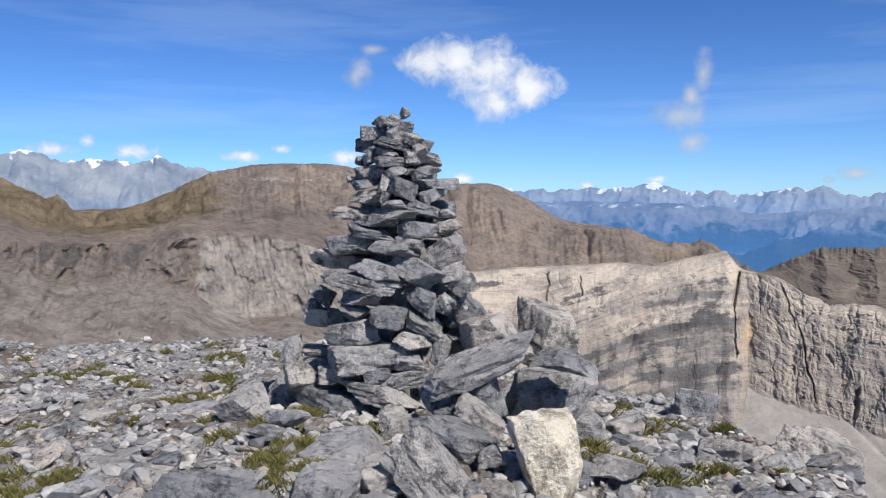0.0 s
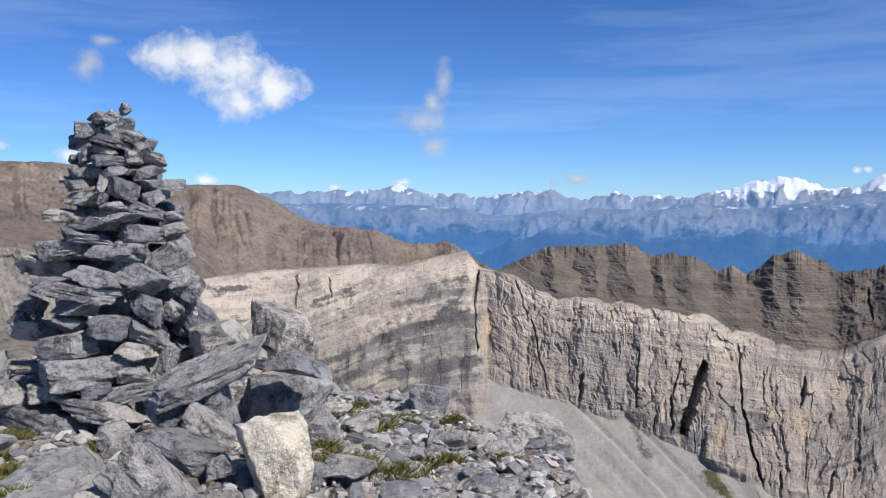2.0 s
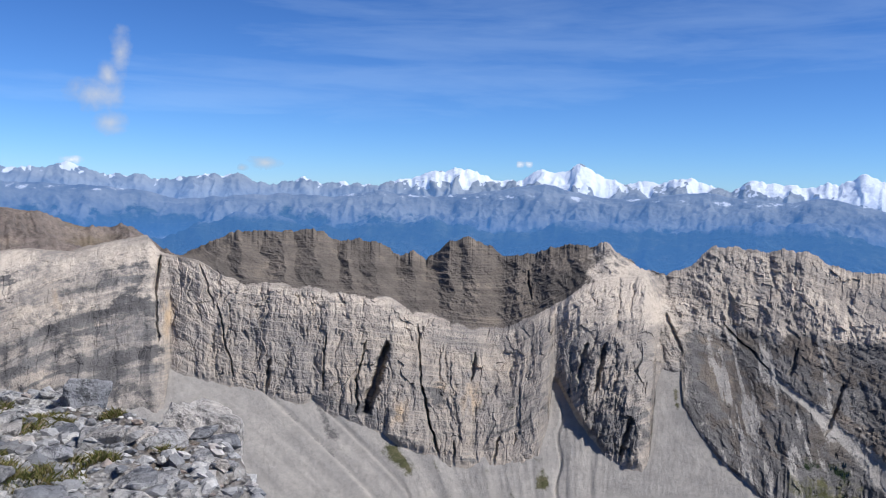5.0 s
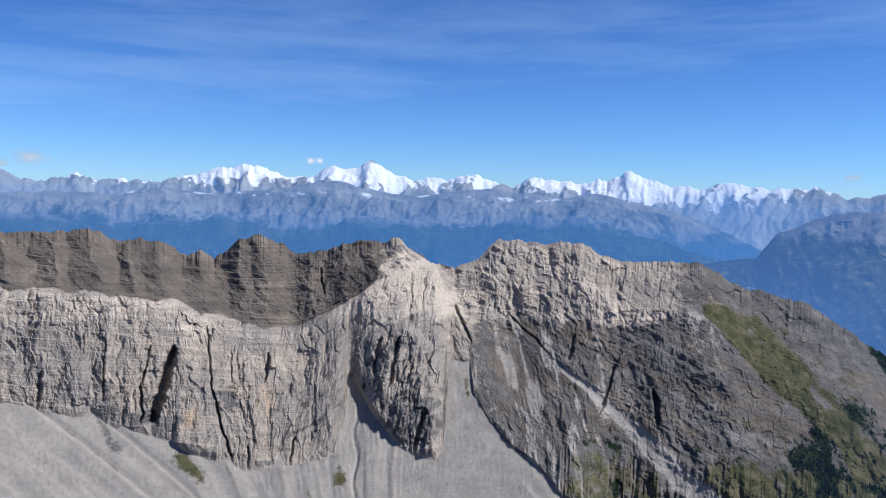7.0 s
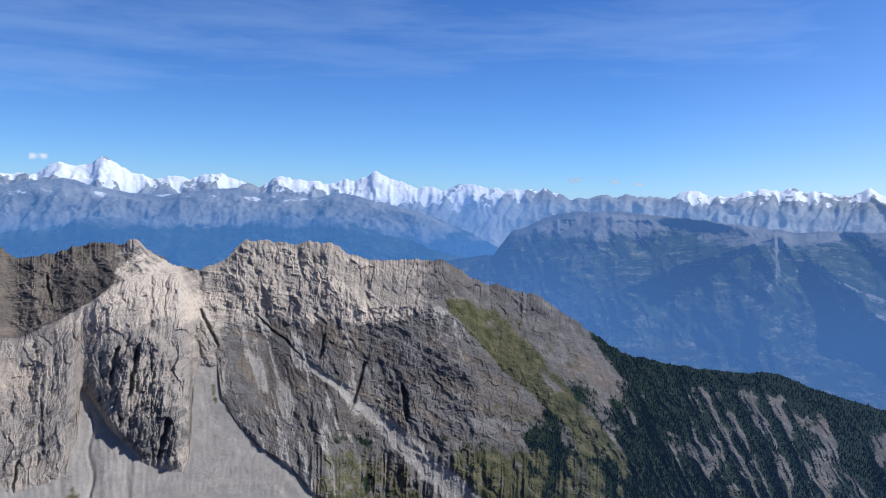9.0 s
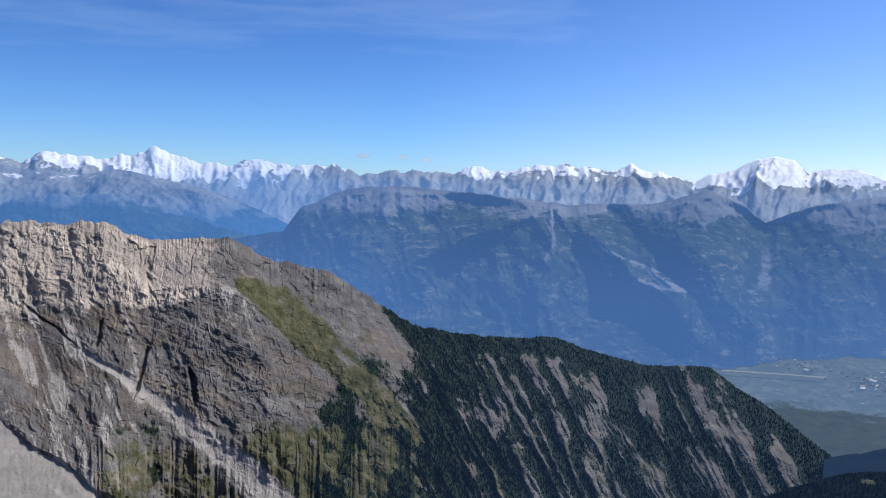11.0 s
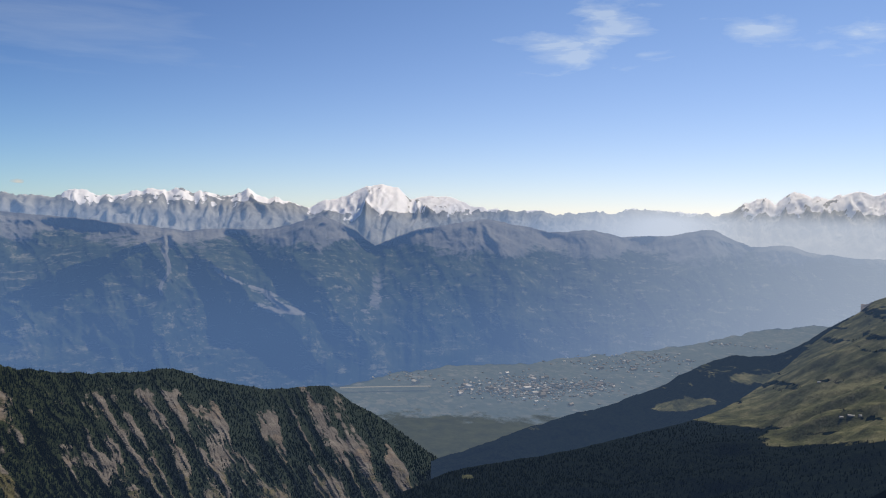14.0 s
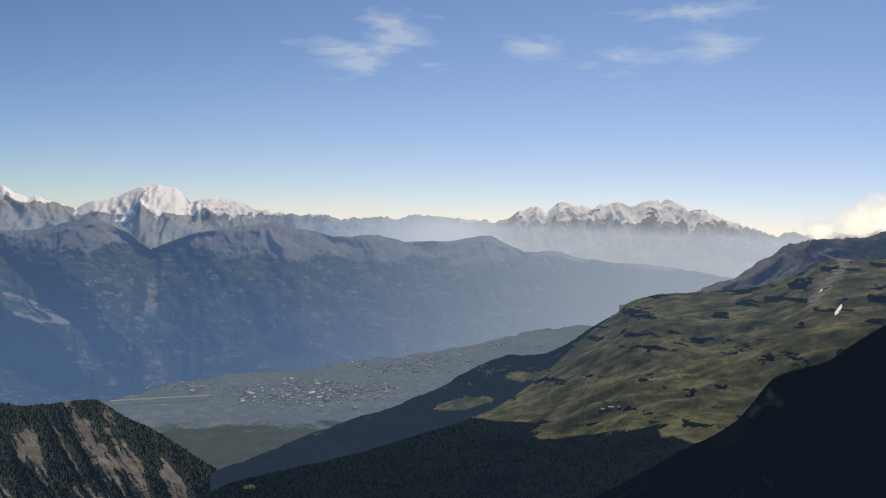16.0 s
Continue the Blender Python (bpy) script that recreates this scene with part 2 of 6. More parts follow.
    p.bump(p.sums(p.noise(w, 0.30, 10, 0.8), p.sums(p.noise(p.place((0.22, 0.22, 0.08)), 1.0, 6, 0.7), 0.25, "MULTIPLY")), 0.55, 2.0)
    # a little bluish glow mixed in, standing for haze along the wooded ridge
    return p.colour(stone).haze_glow(p.weight("haze"), (0.055, 0.10, 0.19)).m


def hill_paint():
    p = Paint("bare_brown_hill", 0.95, 0.0)
    w, down = p.place(), p.place((0.05, 0.05, 0.006))
    soil = p.ramp(p.noise(w, 0.007, 9, 0.66), (0.32, (0.185, 0.158, 0.140)), (0.5, (0.25, 0.21, 0.182)), (0.66, (0.32, 0.265, 0.215)))
    soil = p.mix(0.85, soil, p.ramp(p.noise(w, 0.035, 10, 0.76), (0.38, (0.62, 0.62, 0.64)), (0.56, (1.05, 1.02, 1.0))), "MULTIPLY")
    grass = p.ramp(p.noise(w, 0.02, 8, 0.65), (0.36, (0.13, 0.108, 0.072)), (0.5, (0.195, 0.155, 0.105)), (0.64, (0.26, 0.205, 0.145)))
    soil = p.mix(p.ramp(p.sums(p.weight("turf"), p.sums(p.noise(w, 0.012, 8, 0.68), -0.5)), (0.35, 0.0), (0.6, 1.0)), soil, grass)
    rock = p.ramp(p.noise(p.place((0.05, 0.05, 0.03)), 1.0, 9, 0.72), (0.34, (0.20, 0.182, 0.165)), (0.5, (0.33, 0.298, 0.265)), (0.66, (0.46, 0.402, 0.34)))
    scree = p.ramp(p.noise(down, 1.0, 8, 0.65), (0.34, (0.19, 0.165, 0.15)), (0.5, (0.275, 0.24, 0.21)), (0.66, (0.355, 0.31, 0.265)))
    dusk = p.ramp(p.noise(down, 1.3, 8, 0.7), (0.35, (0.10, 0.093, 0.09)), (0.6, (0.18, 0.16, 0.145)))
    edge = p.sums(p.sums(p.noise(p.place((0.04, 0.04, 0.012)), 1.0, 8, 0.7), -0.5), 1.6, "MULTIPLY")
    for name, tone in (("rock", rock), ("scree", scree), ("dark", dusk)):
        soil = p.mix(p.ramp(p.sums(p.weight(name), edge), (0.38, 0.0), (0.62, 1.0)), soil, tone)
    grain = p.noise(w, 0.13, 9, 0.76)
    soil = p.mix(0.75, soil, p.ramp(grain, (0.36, (0.58, 0.58, 0.60)), (0.48, (1.0, 1.0, 1.0)), (0.64, (1.28, 1.24, 1.20))), "MULTIPLY")
    p.bump(p.sums(grain, p.sums(p.noise(p.place((0.05, 0.05, 0.02)), 1.0, 8, 0.7), 1.2, "MULTIPLY")), 0.9, 6.0)
    return p.colour(soil).m


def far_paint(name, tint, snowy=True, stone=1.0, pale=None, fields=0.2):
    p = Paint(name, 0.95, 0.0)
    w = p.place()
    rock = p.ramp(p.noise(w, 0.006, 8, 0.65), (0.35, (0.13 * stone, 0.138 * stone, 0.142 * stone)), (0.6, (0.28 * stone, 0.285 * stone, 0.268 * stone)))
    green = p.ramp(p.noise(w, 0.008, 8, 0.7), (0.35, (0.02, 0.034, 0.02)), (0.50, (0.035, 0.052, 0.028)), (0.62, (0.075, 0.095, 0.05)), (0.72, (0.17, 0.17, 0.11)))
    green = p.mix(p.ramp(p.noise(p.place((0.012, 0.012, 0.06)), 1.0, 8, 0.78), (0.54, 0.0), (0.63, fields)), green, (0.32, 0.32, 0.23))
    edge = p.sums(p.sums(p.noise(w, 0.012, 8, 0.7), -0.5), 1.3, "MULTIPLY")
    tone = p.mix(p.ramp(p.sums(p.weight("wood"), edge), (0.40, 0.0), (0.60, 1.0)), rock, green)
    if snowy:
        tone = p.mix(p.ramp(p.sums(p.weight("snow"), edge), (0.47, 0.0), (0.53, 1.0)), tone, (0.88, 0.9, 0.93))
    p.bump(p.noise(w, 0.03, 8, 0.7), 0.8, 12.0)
    # glow in place of haze: the tint, turning to the pale tint by weight
    return p.colour(tone).haze_glow(p.weight("haze"), p.mix(p.weight("pale"), tint, pale) if pale else tint).m


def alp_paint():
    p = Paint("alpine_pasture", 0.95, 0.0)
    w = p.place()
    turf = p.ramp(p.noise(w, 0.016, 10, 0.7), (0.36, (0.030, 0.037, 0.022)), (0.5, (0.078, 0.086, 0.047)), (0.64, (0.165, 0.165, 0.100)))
    # near-black: the backlit trees' own shade is put into this colour
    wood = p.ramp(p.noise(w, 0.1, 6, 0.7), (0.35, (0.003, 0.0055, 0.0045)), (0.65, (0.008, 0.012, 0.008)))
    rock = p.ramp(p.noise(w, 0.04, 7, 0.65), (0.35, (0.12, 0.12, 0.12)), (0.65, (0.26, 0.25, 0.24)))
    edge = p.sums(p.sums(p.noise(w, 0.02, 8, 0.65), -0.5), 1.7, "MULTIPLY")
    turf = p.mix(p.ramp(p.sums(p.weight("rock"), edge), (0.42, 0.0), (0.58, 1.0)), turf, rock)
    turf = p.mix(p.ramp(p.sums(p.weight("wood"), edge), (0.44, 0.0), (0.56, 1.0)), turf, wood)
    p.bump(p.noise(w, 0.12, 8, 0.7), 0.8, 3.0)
    # glow in place of haze, by the share each slope gives
    return p.colour(turf).haze_glow(p.weight("haze"), (0.060, 0.125, 0.28)).m


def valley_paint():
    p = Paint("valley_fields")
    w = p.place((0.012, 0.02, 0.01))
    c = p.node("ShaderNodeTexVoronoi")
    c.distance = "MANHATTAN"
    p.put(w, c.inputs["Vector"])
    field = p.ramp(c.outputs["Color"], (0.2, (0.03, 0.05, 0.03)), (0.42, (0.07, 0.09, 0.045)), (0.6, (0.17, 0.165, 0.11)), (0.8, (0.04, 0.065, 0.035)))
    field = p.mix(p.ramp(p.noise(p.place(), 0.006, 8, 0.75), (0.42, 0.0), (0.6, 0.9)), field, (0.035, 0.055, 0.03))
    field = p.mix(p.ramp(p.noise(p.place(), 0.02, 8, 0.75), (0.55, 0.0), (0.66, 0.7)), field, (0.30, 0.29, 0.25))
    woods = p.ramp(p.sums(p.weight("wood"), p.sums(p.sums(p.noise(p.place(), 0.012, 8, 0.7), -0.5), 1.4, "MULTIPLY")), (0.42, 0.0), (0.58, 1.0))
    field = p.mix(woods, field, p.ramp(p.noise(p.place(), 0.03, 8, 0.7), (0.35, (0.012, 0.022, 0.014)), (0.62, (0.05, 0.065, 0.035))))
    # most of the floor's tone is a glow standing for haze, less over woods
    return p.colour(field).haze_glow(p.sums(0.66, p.sums(woods, -0.20, "MULTIPLY")), p.mix(woods, (0.115, 0.195, 0.345), (0.055, 0.105, 0.20))).m


def stone_paint(name, light, dark, tan, lichen=0.35, varied=1.0):
    """Grey alpine limestone: mottled, weathered, with pale lichen."""
    p = Paint(name, 0.85, 0.3)
    w = p.place(own=True)
    tone = p.ramp(p.noise(w, 3.0, 6, 0.6), (0.3, dark), (0.55, light), (0.75, tan))
    tone = p.mix(p.ramp(p.noise(w, 11.0, 10, 0.8), (0.40, 0.95), (0.51, 0.0)), tone, tuple(0.4 * c for c in dark))
    tone = p.mix(p.ramp(p.noise(w, 26.0, 4, 0.6), (0.57, 0.0), (0.66, lichen)), tone, (0.70, 0.68, 0.65))
    one = p.ramp(p.chance(), (0.0, (0.58, 0.60, 0.64)), (0.35, (0.86, 0.87, 0.90)), (0.75, (1.08, 1.05, 1.01)), (1.0, (1.32, 1.22, 1.10)))
    tone = p.mix(varied, tone, one, "MULTIPLY")
    h = p.sums(p.noise(w, 9.0, 9, 0.68), p.sums(p.cells(w, 14.0), 0.25, "MULTIPLY"))
    p.bump(h, 1.0, 0.075)
    return p.colour(tone).m


def rubble_paint():
    p = Paint("rubble_stone", 0.9, 0.25)
    w = p.place()
    tone = p.ramp(p.island(), (0.0, (0.17, 0.168, 0.17)), (0.3, (0.30, 0.292, 0.285)), (0.65, (0.44, 0.425, 0.405)), (0.9, (0.62, 0.585, 0.54)), (1.0, (0.32, 0.235, 0.18)))
    tone = p.mix(p.ramp(p.noise(w, 22.0, 6, 0.7), (0.35, 0.5), (0.6, 0.0)), tone, (0.13, 0.13, 0.14))
    p.bump(p.noise(w, 40.0, 6, 0.7), 0.9, 0.014)
    return p.colour(tone).m


def soil_paint():
    p = Paint("summit_gravel", 0.95, 0.2)
    w = p.place()
    grit = p.cells(w, 32.0, out="Color")
    tone = p.ramp(grit, (0.1, (0.19, 0.187, 0.185)), (0.5, (0.35, 0.338, 0.325)), (0.9, (0.52, 0.50, 0.47)))
    tone = p.mix(p.ramp(p.noise(w, 1.3, 6, 0.65), (0.42, 0.0), (0.60, 0.85)), tone, (0.115, 0.085, 0.058))
    p.bump(p.sums(p.cells(w, 32.0), p.noise(w, 8.0, 8, 0.7)), 1.0, 0.03)
    return p.colour(tone).m


def grass_paint():
    p = Paint("dry_alpine_grass", 0.8, 0.2)
    tone = p.ramp(p.island(), (0.0, (0.055, 0.065, 0.016)), (0.4, (0.115, 0.120, 0.030)), (0.75, (0.19, 0.155, 0.055)), (1.0, (0.27, 0.205, 0.12)))
    return p.colour(tone).m


def cloud_paint(name, seed, scale, lo, hi, bright, cover=1.0, torn=1.0, streaky=(1, 1, 1), icy=False):
    """Vapour in a thin sheet: dense where the noise and the middle of the sheet agree."""
    p = Paint(name)
    c = p.node("ShaderNodeTexCoord").outputs["Object"]
    m = p.node("ShaderNodeMapping")
    p.put(c, m.inputs[0])
    m.inputs["Location"].default_value = (seed * 3.7, seed * 1.9, seed * 5.3)
    m.inputs["Scale"].default_value = streaky
    body = p.noise(m.outputs[0], scale, 9, 0.58, 0.35)
    dense = p.sums(p.weight("body"), p.sums(p.sums(body, -0.5), torn, "MULTIPLY"))
    alpha = p.ramp(dense, (lo, 0.0), ((lo + hi) / 2, 0.55), (hi, 1.0))
    # cloud shading is put into the glow: grey where thin, whiter where lit
    thick = (0.70, 0.85, 1.0) if icy else p.ramp(p.sums(p.sums(dense, 0.6, "MULTIPLY"), p.sums(p.weight("lit"), 0.35, "MULTIPLY")), (0.14, (0.56, 0.62, 0.72)), (0.42, (0.80, 0.83, 0.89)), (0.72, (1.0, 1.0, 1.0)))
    e, t, x = p.node("ShaderNodeEmission"), p.node("ShaderNodeBsdfTransparent"), p.node("ShaderNodeMixShader")
    p.put(thick, e.inputs[0])
    e.inputs[1].default_value = bright
    p.put(p.sums(alpha, cover, "MULTIPLY"), x.inputs[0])
    p.put(t.outputs[0], x.inputs[1])
    p.put(e.outputs[0], x.inputs[2])
    p.put(x.outputs[0], p.out.inputs[0])
    return p.m


def small_paint(name, stops, haze=0.0, tint=(0.085, 0.19, 0.40)):
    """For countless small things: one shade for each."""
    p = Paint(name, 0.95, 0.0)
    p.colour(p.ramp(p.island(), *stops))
    # a share of glow stands in for the haze before them
    return p.haze_glow(haze, tint).m if haze else p.m


# darker than needles are: the firs' self-shadowing is put into these tones
FIR = small_paint("shaded_fir_needles", ((0.0, (0.003, 0.006, 0.004)), (0.6, (0.007, 0.011, 0.007)), (1.0, (0.016, 0.021, 0.011))), 0.10, (0.045, 0.10, 0.22))
# about half of these tones is haze glow
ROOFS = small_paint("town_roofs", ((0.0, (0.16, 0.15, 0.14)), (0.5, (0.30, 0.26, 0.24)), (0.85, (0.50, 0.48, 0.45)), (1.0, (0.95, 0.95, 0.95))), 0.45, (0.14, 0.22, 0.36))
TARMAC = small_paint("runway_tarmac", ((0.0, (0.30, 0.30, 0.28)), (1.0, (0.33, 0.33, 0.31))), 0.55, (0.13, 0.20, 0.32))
CLIFF, HILL, ALP, VALLEY = cliff_paint(), hill_paint(), alp_paint(), valley_paint()
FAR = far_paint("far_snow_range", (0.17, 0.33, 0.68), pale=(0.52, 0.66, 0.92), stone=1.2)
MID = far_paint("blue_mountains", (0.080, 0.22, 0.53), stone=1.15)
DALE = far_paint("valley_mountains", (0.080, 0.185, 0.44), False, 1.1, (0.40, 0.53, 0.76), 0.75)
ROCK = stone_paint("summit_limestone", (0.45, 0.432, 0.415), (0.24, 0.235, 0.232), (0.56, 0.525, 0.48))
PILED = stone_paint("cairn_stone", (0.43, 0.414, 0.40), (0.20, 0.196, 0.195), (0.54, 0.50, 0.455))
TAN = stone_paint("tan_limestone", (0.82, 0.73, 0.58), (0.80, 0.68, 0.50), (0.88, 0.83, 0.73), 0.6, 0.0)
RUBBLE, SOIL, GRASS = rubble_paint(), soil_paint(), grass_paint()

# ---------------------------------------------------------------- far ranges


def sheet(b, stations, rows, back=(250.0, 0.30), fine=40):
    """Distances and heights of a slope that climbs from station to station (elevation, distance, by bearing),
    and falls away behind its crest. The crest's small teeth fade out below it.
    Also the place of each row: 0 at the first station, 1 at the second, and so on."""
    n = len(b)
    rs, zs, us = [], [], []
    e1, r1 = stations[-1]
    full = height(e1, r1) + np.zeros(n)
    calm = soften(full, fine)
    for i, k in enumerate(rows):
        (e0, r0), (e1, r1) = stations[i], stations[i + 1]
        last = i == len(rows) - 1
        z0, z1 = height(e0, r0), calm if last else height(e1, r1)
        for j in range(k):
            u = j / k
            rs.append(r0 + (r1 - r0) * u + np.zeros(n))
            zs.append(z0 + (z1 - z0) * u + (full - calm) * (u ** 4 if last else 0))
            us.append(i + u)
    for j in range(4):
        rs.append(r1 + back[0] * j / 3 + np.zeros(n))
        zs.append(full - back[0] * back[1] * j)
        us.append(len(rows) + j / 3)
    return np.array(rs), np.array(zs), np.array(us)[:, None]


def spurs(b, u, wide, seed, octaves=5, bend=1.0):
    """Ribs that run down a slope, wandering and forking; wide in degrees."""
    warp = bend * fbm(b / wide * 0.5, u * 2.2, octaves=3, seed=seed + 1)
    return fbm((b / wide) + warp, u * 1.7 + 0.3 * warp, octaves=octaves, seed=seed, sharp=True, gain=0.55)


def elevation(r, z):
    return np.degrees(np.arctan2(z - EYE, r))


FLOOR = -400.0
# crest of the far snow range: bearing, elevation
CREST_EAST = [(-34, 2.6), (-27.7, 2.95), (-26.5, 3.07), (-24.6, 2.42), (-21.7, 2.45), (-19.7, 2.29), (-18.6, 2.73), (-16.9, 2.05),
              (-15.9, 2.02), (-5.5, 0.8), (4.7, 0.55), (6.8, 0.54), (10.5, 0.51), (12.3, 0.68), (14.2, 0.96), (15.6, 0.28),
              (18.8, 0.26), (20.5, 0.1), (22.5, 0.4), (24.3, 0.62), (25.6, 0.1), (26.9, -0.04), (28.7, 0.44), (29.9, -0.07),
              (32.4, 0.24), (33.4, 0.12), (35.6, 0.63), (37.1, 0.97), (38.9, 1.36), (40.2, 1.2), (41.2, 0.77), (43.1, 0.52)]
CREST_SOUTH = [(44.2, 1.04), (45, 1.33), (46.5, 1.37), (47.3, 1.77), (48.4, 1.14), (50.4, 0.42), (51.9, 0.65), (54.2, 1.01),
               (55.7, 0.55), (56.9, 0.31), (58.3, 0.87), (59.8, 0.83), (61.3, 0.67), (63.1, 0.71), (64.8, 1.48), (66.3, 0.78),
               (67.7, 0.44), (69.4, 0.37), (70.8, 0.83), (72.4, 0.37), (74.2, 0.49), (76.4, 0.57), (77.9, 0.0), (79.4, 0.11),
               (80.8, 0.35), (82.6, 0.16), (84.4, 0.3), (85.5, 0.71), (86.7, 0.46), (88.4, 0.6), (90.6, 0.88), (93.4, 0.86)]
CREST_WEST = [(94.6, 0.51), (96.1, 1.01), (98, 0.5), (100.3, 0.0), (101.4, 0.6), (102.9, 1.02), (104, 1.54), (105.2, 1.78),
              (106.2, 1.49), (107, 0.76), (108, 1.05), (109.8, 1.1), (111.1, 0.52), (112.3, 0.19), (113.3, 0.33), (115, 0.28),
              (117.6, 0.1), (120.9, 0.31), (122.7, 0.45), (124.4, 0.4), (127.4, 0.31), (128.4, 0.87), (130, 1.44), (130.9, 1.21),
              (131.9, 1.93), (133.6, 1.51), (135.4, 1.95), (136.5, 1.68), (138, 2.36), (139.6, 1.94), (141.7, 1.52), (143, 0.9),
              (145.6, 0.2), (147.7, 0.6), (157, 0.5)]


def far_range():
    b = np.linspace(-33, 156, 1800)
    teeth = (0.34 - 0.20 * ease(b, 99, 103) * (1 - ease(b, 110, 114)) + 0.04 * ease(b, 124, 128)) * fbm(b * 1.1, 0 * b, octaves=6, seed=3, gain=0.64)
    crest = curve(CREST_EAST + CREST_SOUTH + CREST_WEST, b) + teeth
    foot = -6.2 + 2.4 * ease(b, 106, 116)
    r, z, u = sheet(b, [(foot, 3950.0 - 750 * ease(b, 78, 84) * (1 - ease(b, 104, 112))), (crest, 4740.0)], (100,), (60.0, 0.5), 10)
    rib = 0.6 * spurs(b, u, 2.6, 5, 6) + 0.6 * spurs(b, u * 1.5, 0.9, 7, 5)
    inside = np.sin(np.pi * np.clip(u, 0, 1) ** 1.6)
    z = z + (85 * rib - 4) * inside
    el = elevation(r, z)
    line = curve([(-34, 2.7), (-16, 2.3), (-5, 1.0), (0, 0.45), (20, 0.3), (30, 0.2), (36, 0.15), (48, 0.1), (58, -0.1), (66, -0.7), (72, -0.6),
                  (75, 0.1), (77, 0.6), (84, 0.5), (85.5, 0.1), (88, 0.3), (90.5, 0.2), (95, 0.4), (101, -0.1), (108, -0.1), (114, 0.4), (126, 0.5), (130, 0.6), (138, 0.7), (146, 0.6), (156, 1)], b)
    snow = 0.58 + np.minimum((el - line + 0.12) * 0.95, 0.62) - 0.95 * rib + 0.55 * swift(b / 0.45 + 0.5 * el, el / 0.35, 5, 8, 0.62)
    wood = 0 * el
    # share of haze glow by bearing, more low down; paler towards the sun
    haze = curve([(-34, 0.25), (-15, 0.28), (0, 0.5), (15, 0.45), (40, 0.30), (64, 0.32), (71, 0.50), (76, 0.40), (90, 0.30), (103, 0.20), (109, 0.22), (117, 0.55), (124, 0.60), (129, 0.26), (140, 0.26), (156, 0.5)], b) + 0.48 * ease(b, 116, 126) * ease(-el, -1.0, 0.3) + 0.2 * ease(-el, -0.5, 1.0) * (1 - ease(b, 116, 126))
    me = grid_mesh("far_range", around(b, r, z), {"snow": snow, "wood": wood, "haze": haze, "pale": ease(b, 108, 126) + 0 * el}, FAR)
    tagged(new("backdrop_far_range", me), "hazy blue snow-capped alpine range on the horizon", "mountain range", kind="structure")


def fore_range():
    """The bare and wooded mountains in front of the snow range."""
    b = np.linspace(-2, 78, 900)
    crest = curve([(-3, -0.2), (5, -0.35), (12, -0.3), (18, -0.6), (20.8, -1.2), (23.9, -0.92), (27.2, -0.68), (30.6, -0.79), (34.1, -0.34), (35.2, -0.5),
                   (37.8, -0.63), (41.6, -0.17), (45, 0.41), (47.3, -0.22), (50.4, -0.54), (55.3, 0.1), (56.9, -0.19), (60.6, -0.47), (62.6, -0.05),
                   (64.2, -0.38), (67.8, -1.19), (69.5, -1.85), (74, -3.6), (79, -5.5)], b) + 0.14 * fbm(b * 1.1, 0 * b, octaves=6, seed=6, gain=0.62)
    r, z, u = sheet(b, [(np.full_like(b, -7.5), 3300.0), (crest, 4300.0)], (120,), (50.0, 0.5), 22)
    rib = 0.75 * spurs(b, u, 3.4, 15, 6, 1.4) + 0.4 * spurs(b, u * 1.5, 1.1, 16, 5, 0.8)
    inside = np.sin(np.pi * np.clip(u, 0, 1) ** 1.3)
    z = z + (46 * rib + 55 * swift(b / 1.6 + 0.3 * u, u * 5, 5, 18, 0.58) + 6) * inside
    el = elevation(r, z)
    wood = 0.35 + (-1.9 - el) * 0.42 - 0.55 * rib + 0.4 * swift(b / 1.2, el / 0.6, 5, 17, 0.6)
    scar = np.exp(-((b - (24.0 - 1.2 * (-2.6 - el))) / 0.9) ** 2 - ((el + 2.5) / 0.9) ** 2) + np.exp(-((b - 20.0) / 1.6) ** 2 - ((el + 4.0) / 0.5) ** 2)
    wood = wood - 1.0 * scar
    snow = 0.1 + 0.30 * np.exp(-((el + 0.6) / 0.35) ** 2) + 0.38 * scar
    # more haze glow put in towards the foot
    haze = curve([(-3, 0.62), (15, 0.56), (30, 0.50), (60, 0.50), (66, 0.52), (78, 0.62)], b) + 0.28 * ease(-el, 0.6, 3.8)
    me = grid_mesh("fore_range", around(b, r, z), {"snow": snow, "wood": wood, "haze": haze}, MID)
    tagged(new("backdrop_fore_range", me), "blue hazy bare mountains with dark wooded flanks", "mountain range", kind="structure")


# spurs of the mountains beyond the valley, from the crest to the foot: elevation, bearing
SPURS = [[(-8.5, 69.5), (-5, 72.5), (-3, 74.5), (-1, 77.2)], [(-9, 74.0), (-6, 76.0), (-3, 79.0), (-0.8, 81.2)], [(-10, 76.5), (-8.5, 78.0), (-6.5, 80.6), (-4.2, 85.0), (-2.1, 91.1)],
         [(-11, 102.0), (-9, 100.2), (-6.5, 97.0), (-4, 94.2), (-2.1, 91.4)], [(-10, 90.0), (-6.5, 90.6), (-2.1, 91.2)], [(-11, 104.6), (-8.5, 103.6), (-5.5, 101.4), (-3, 99.4), (-0.6, 99.8)],
         [(-10, 107.8), (-6.5, 108.4), (-3, 110.4), (-0.4, 112.0)], [(-10, 115.0), (-6.5, 114.6), (-3.5, 113.6), (-0.4, 112.2)], [(-9, 120.0), (-6, 119.0), (-0.9, 119.5)],
         [(-8, 123.0), (-5.5, 124.2), (-3, 125.6), (-0.6, 127.3)], [(-7, 130.0), (-1.4, 132.0)], [(-7, 137.0), (-2.1, 138.5)], [(-7, 143.5), (-2.7, 144.2)]]


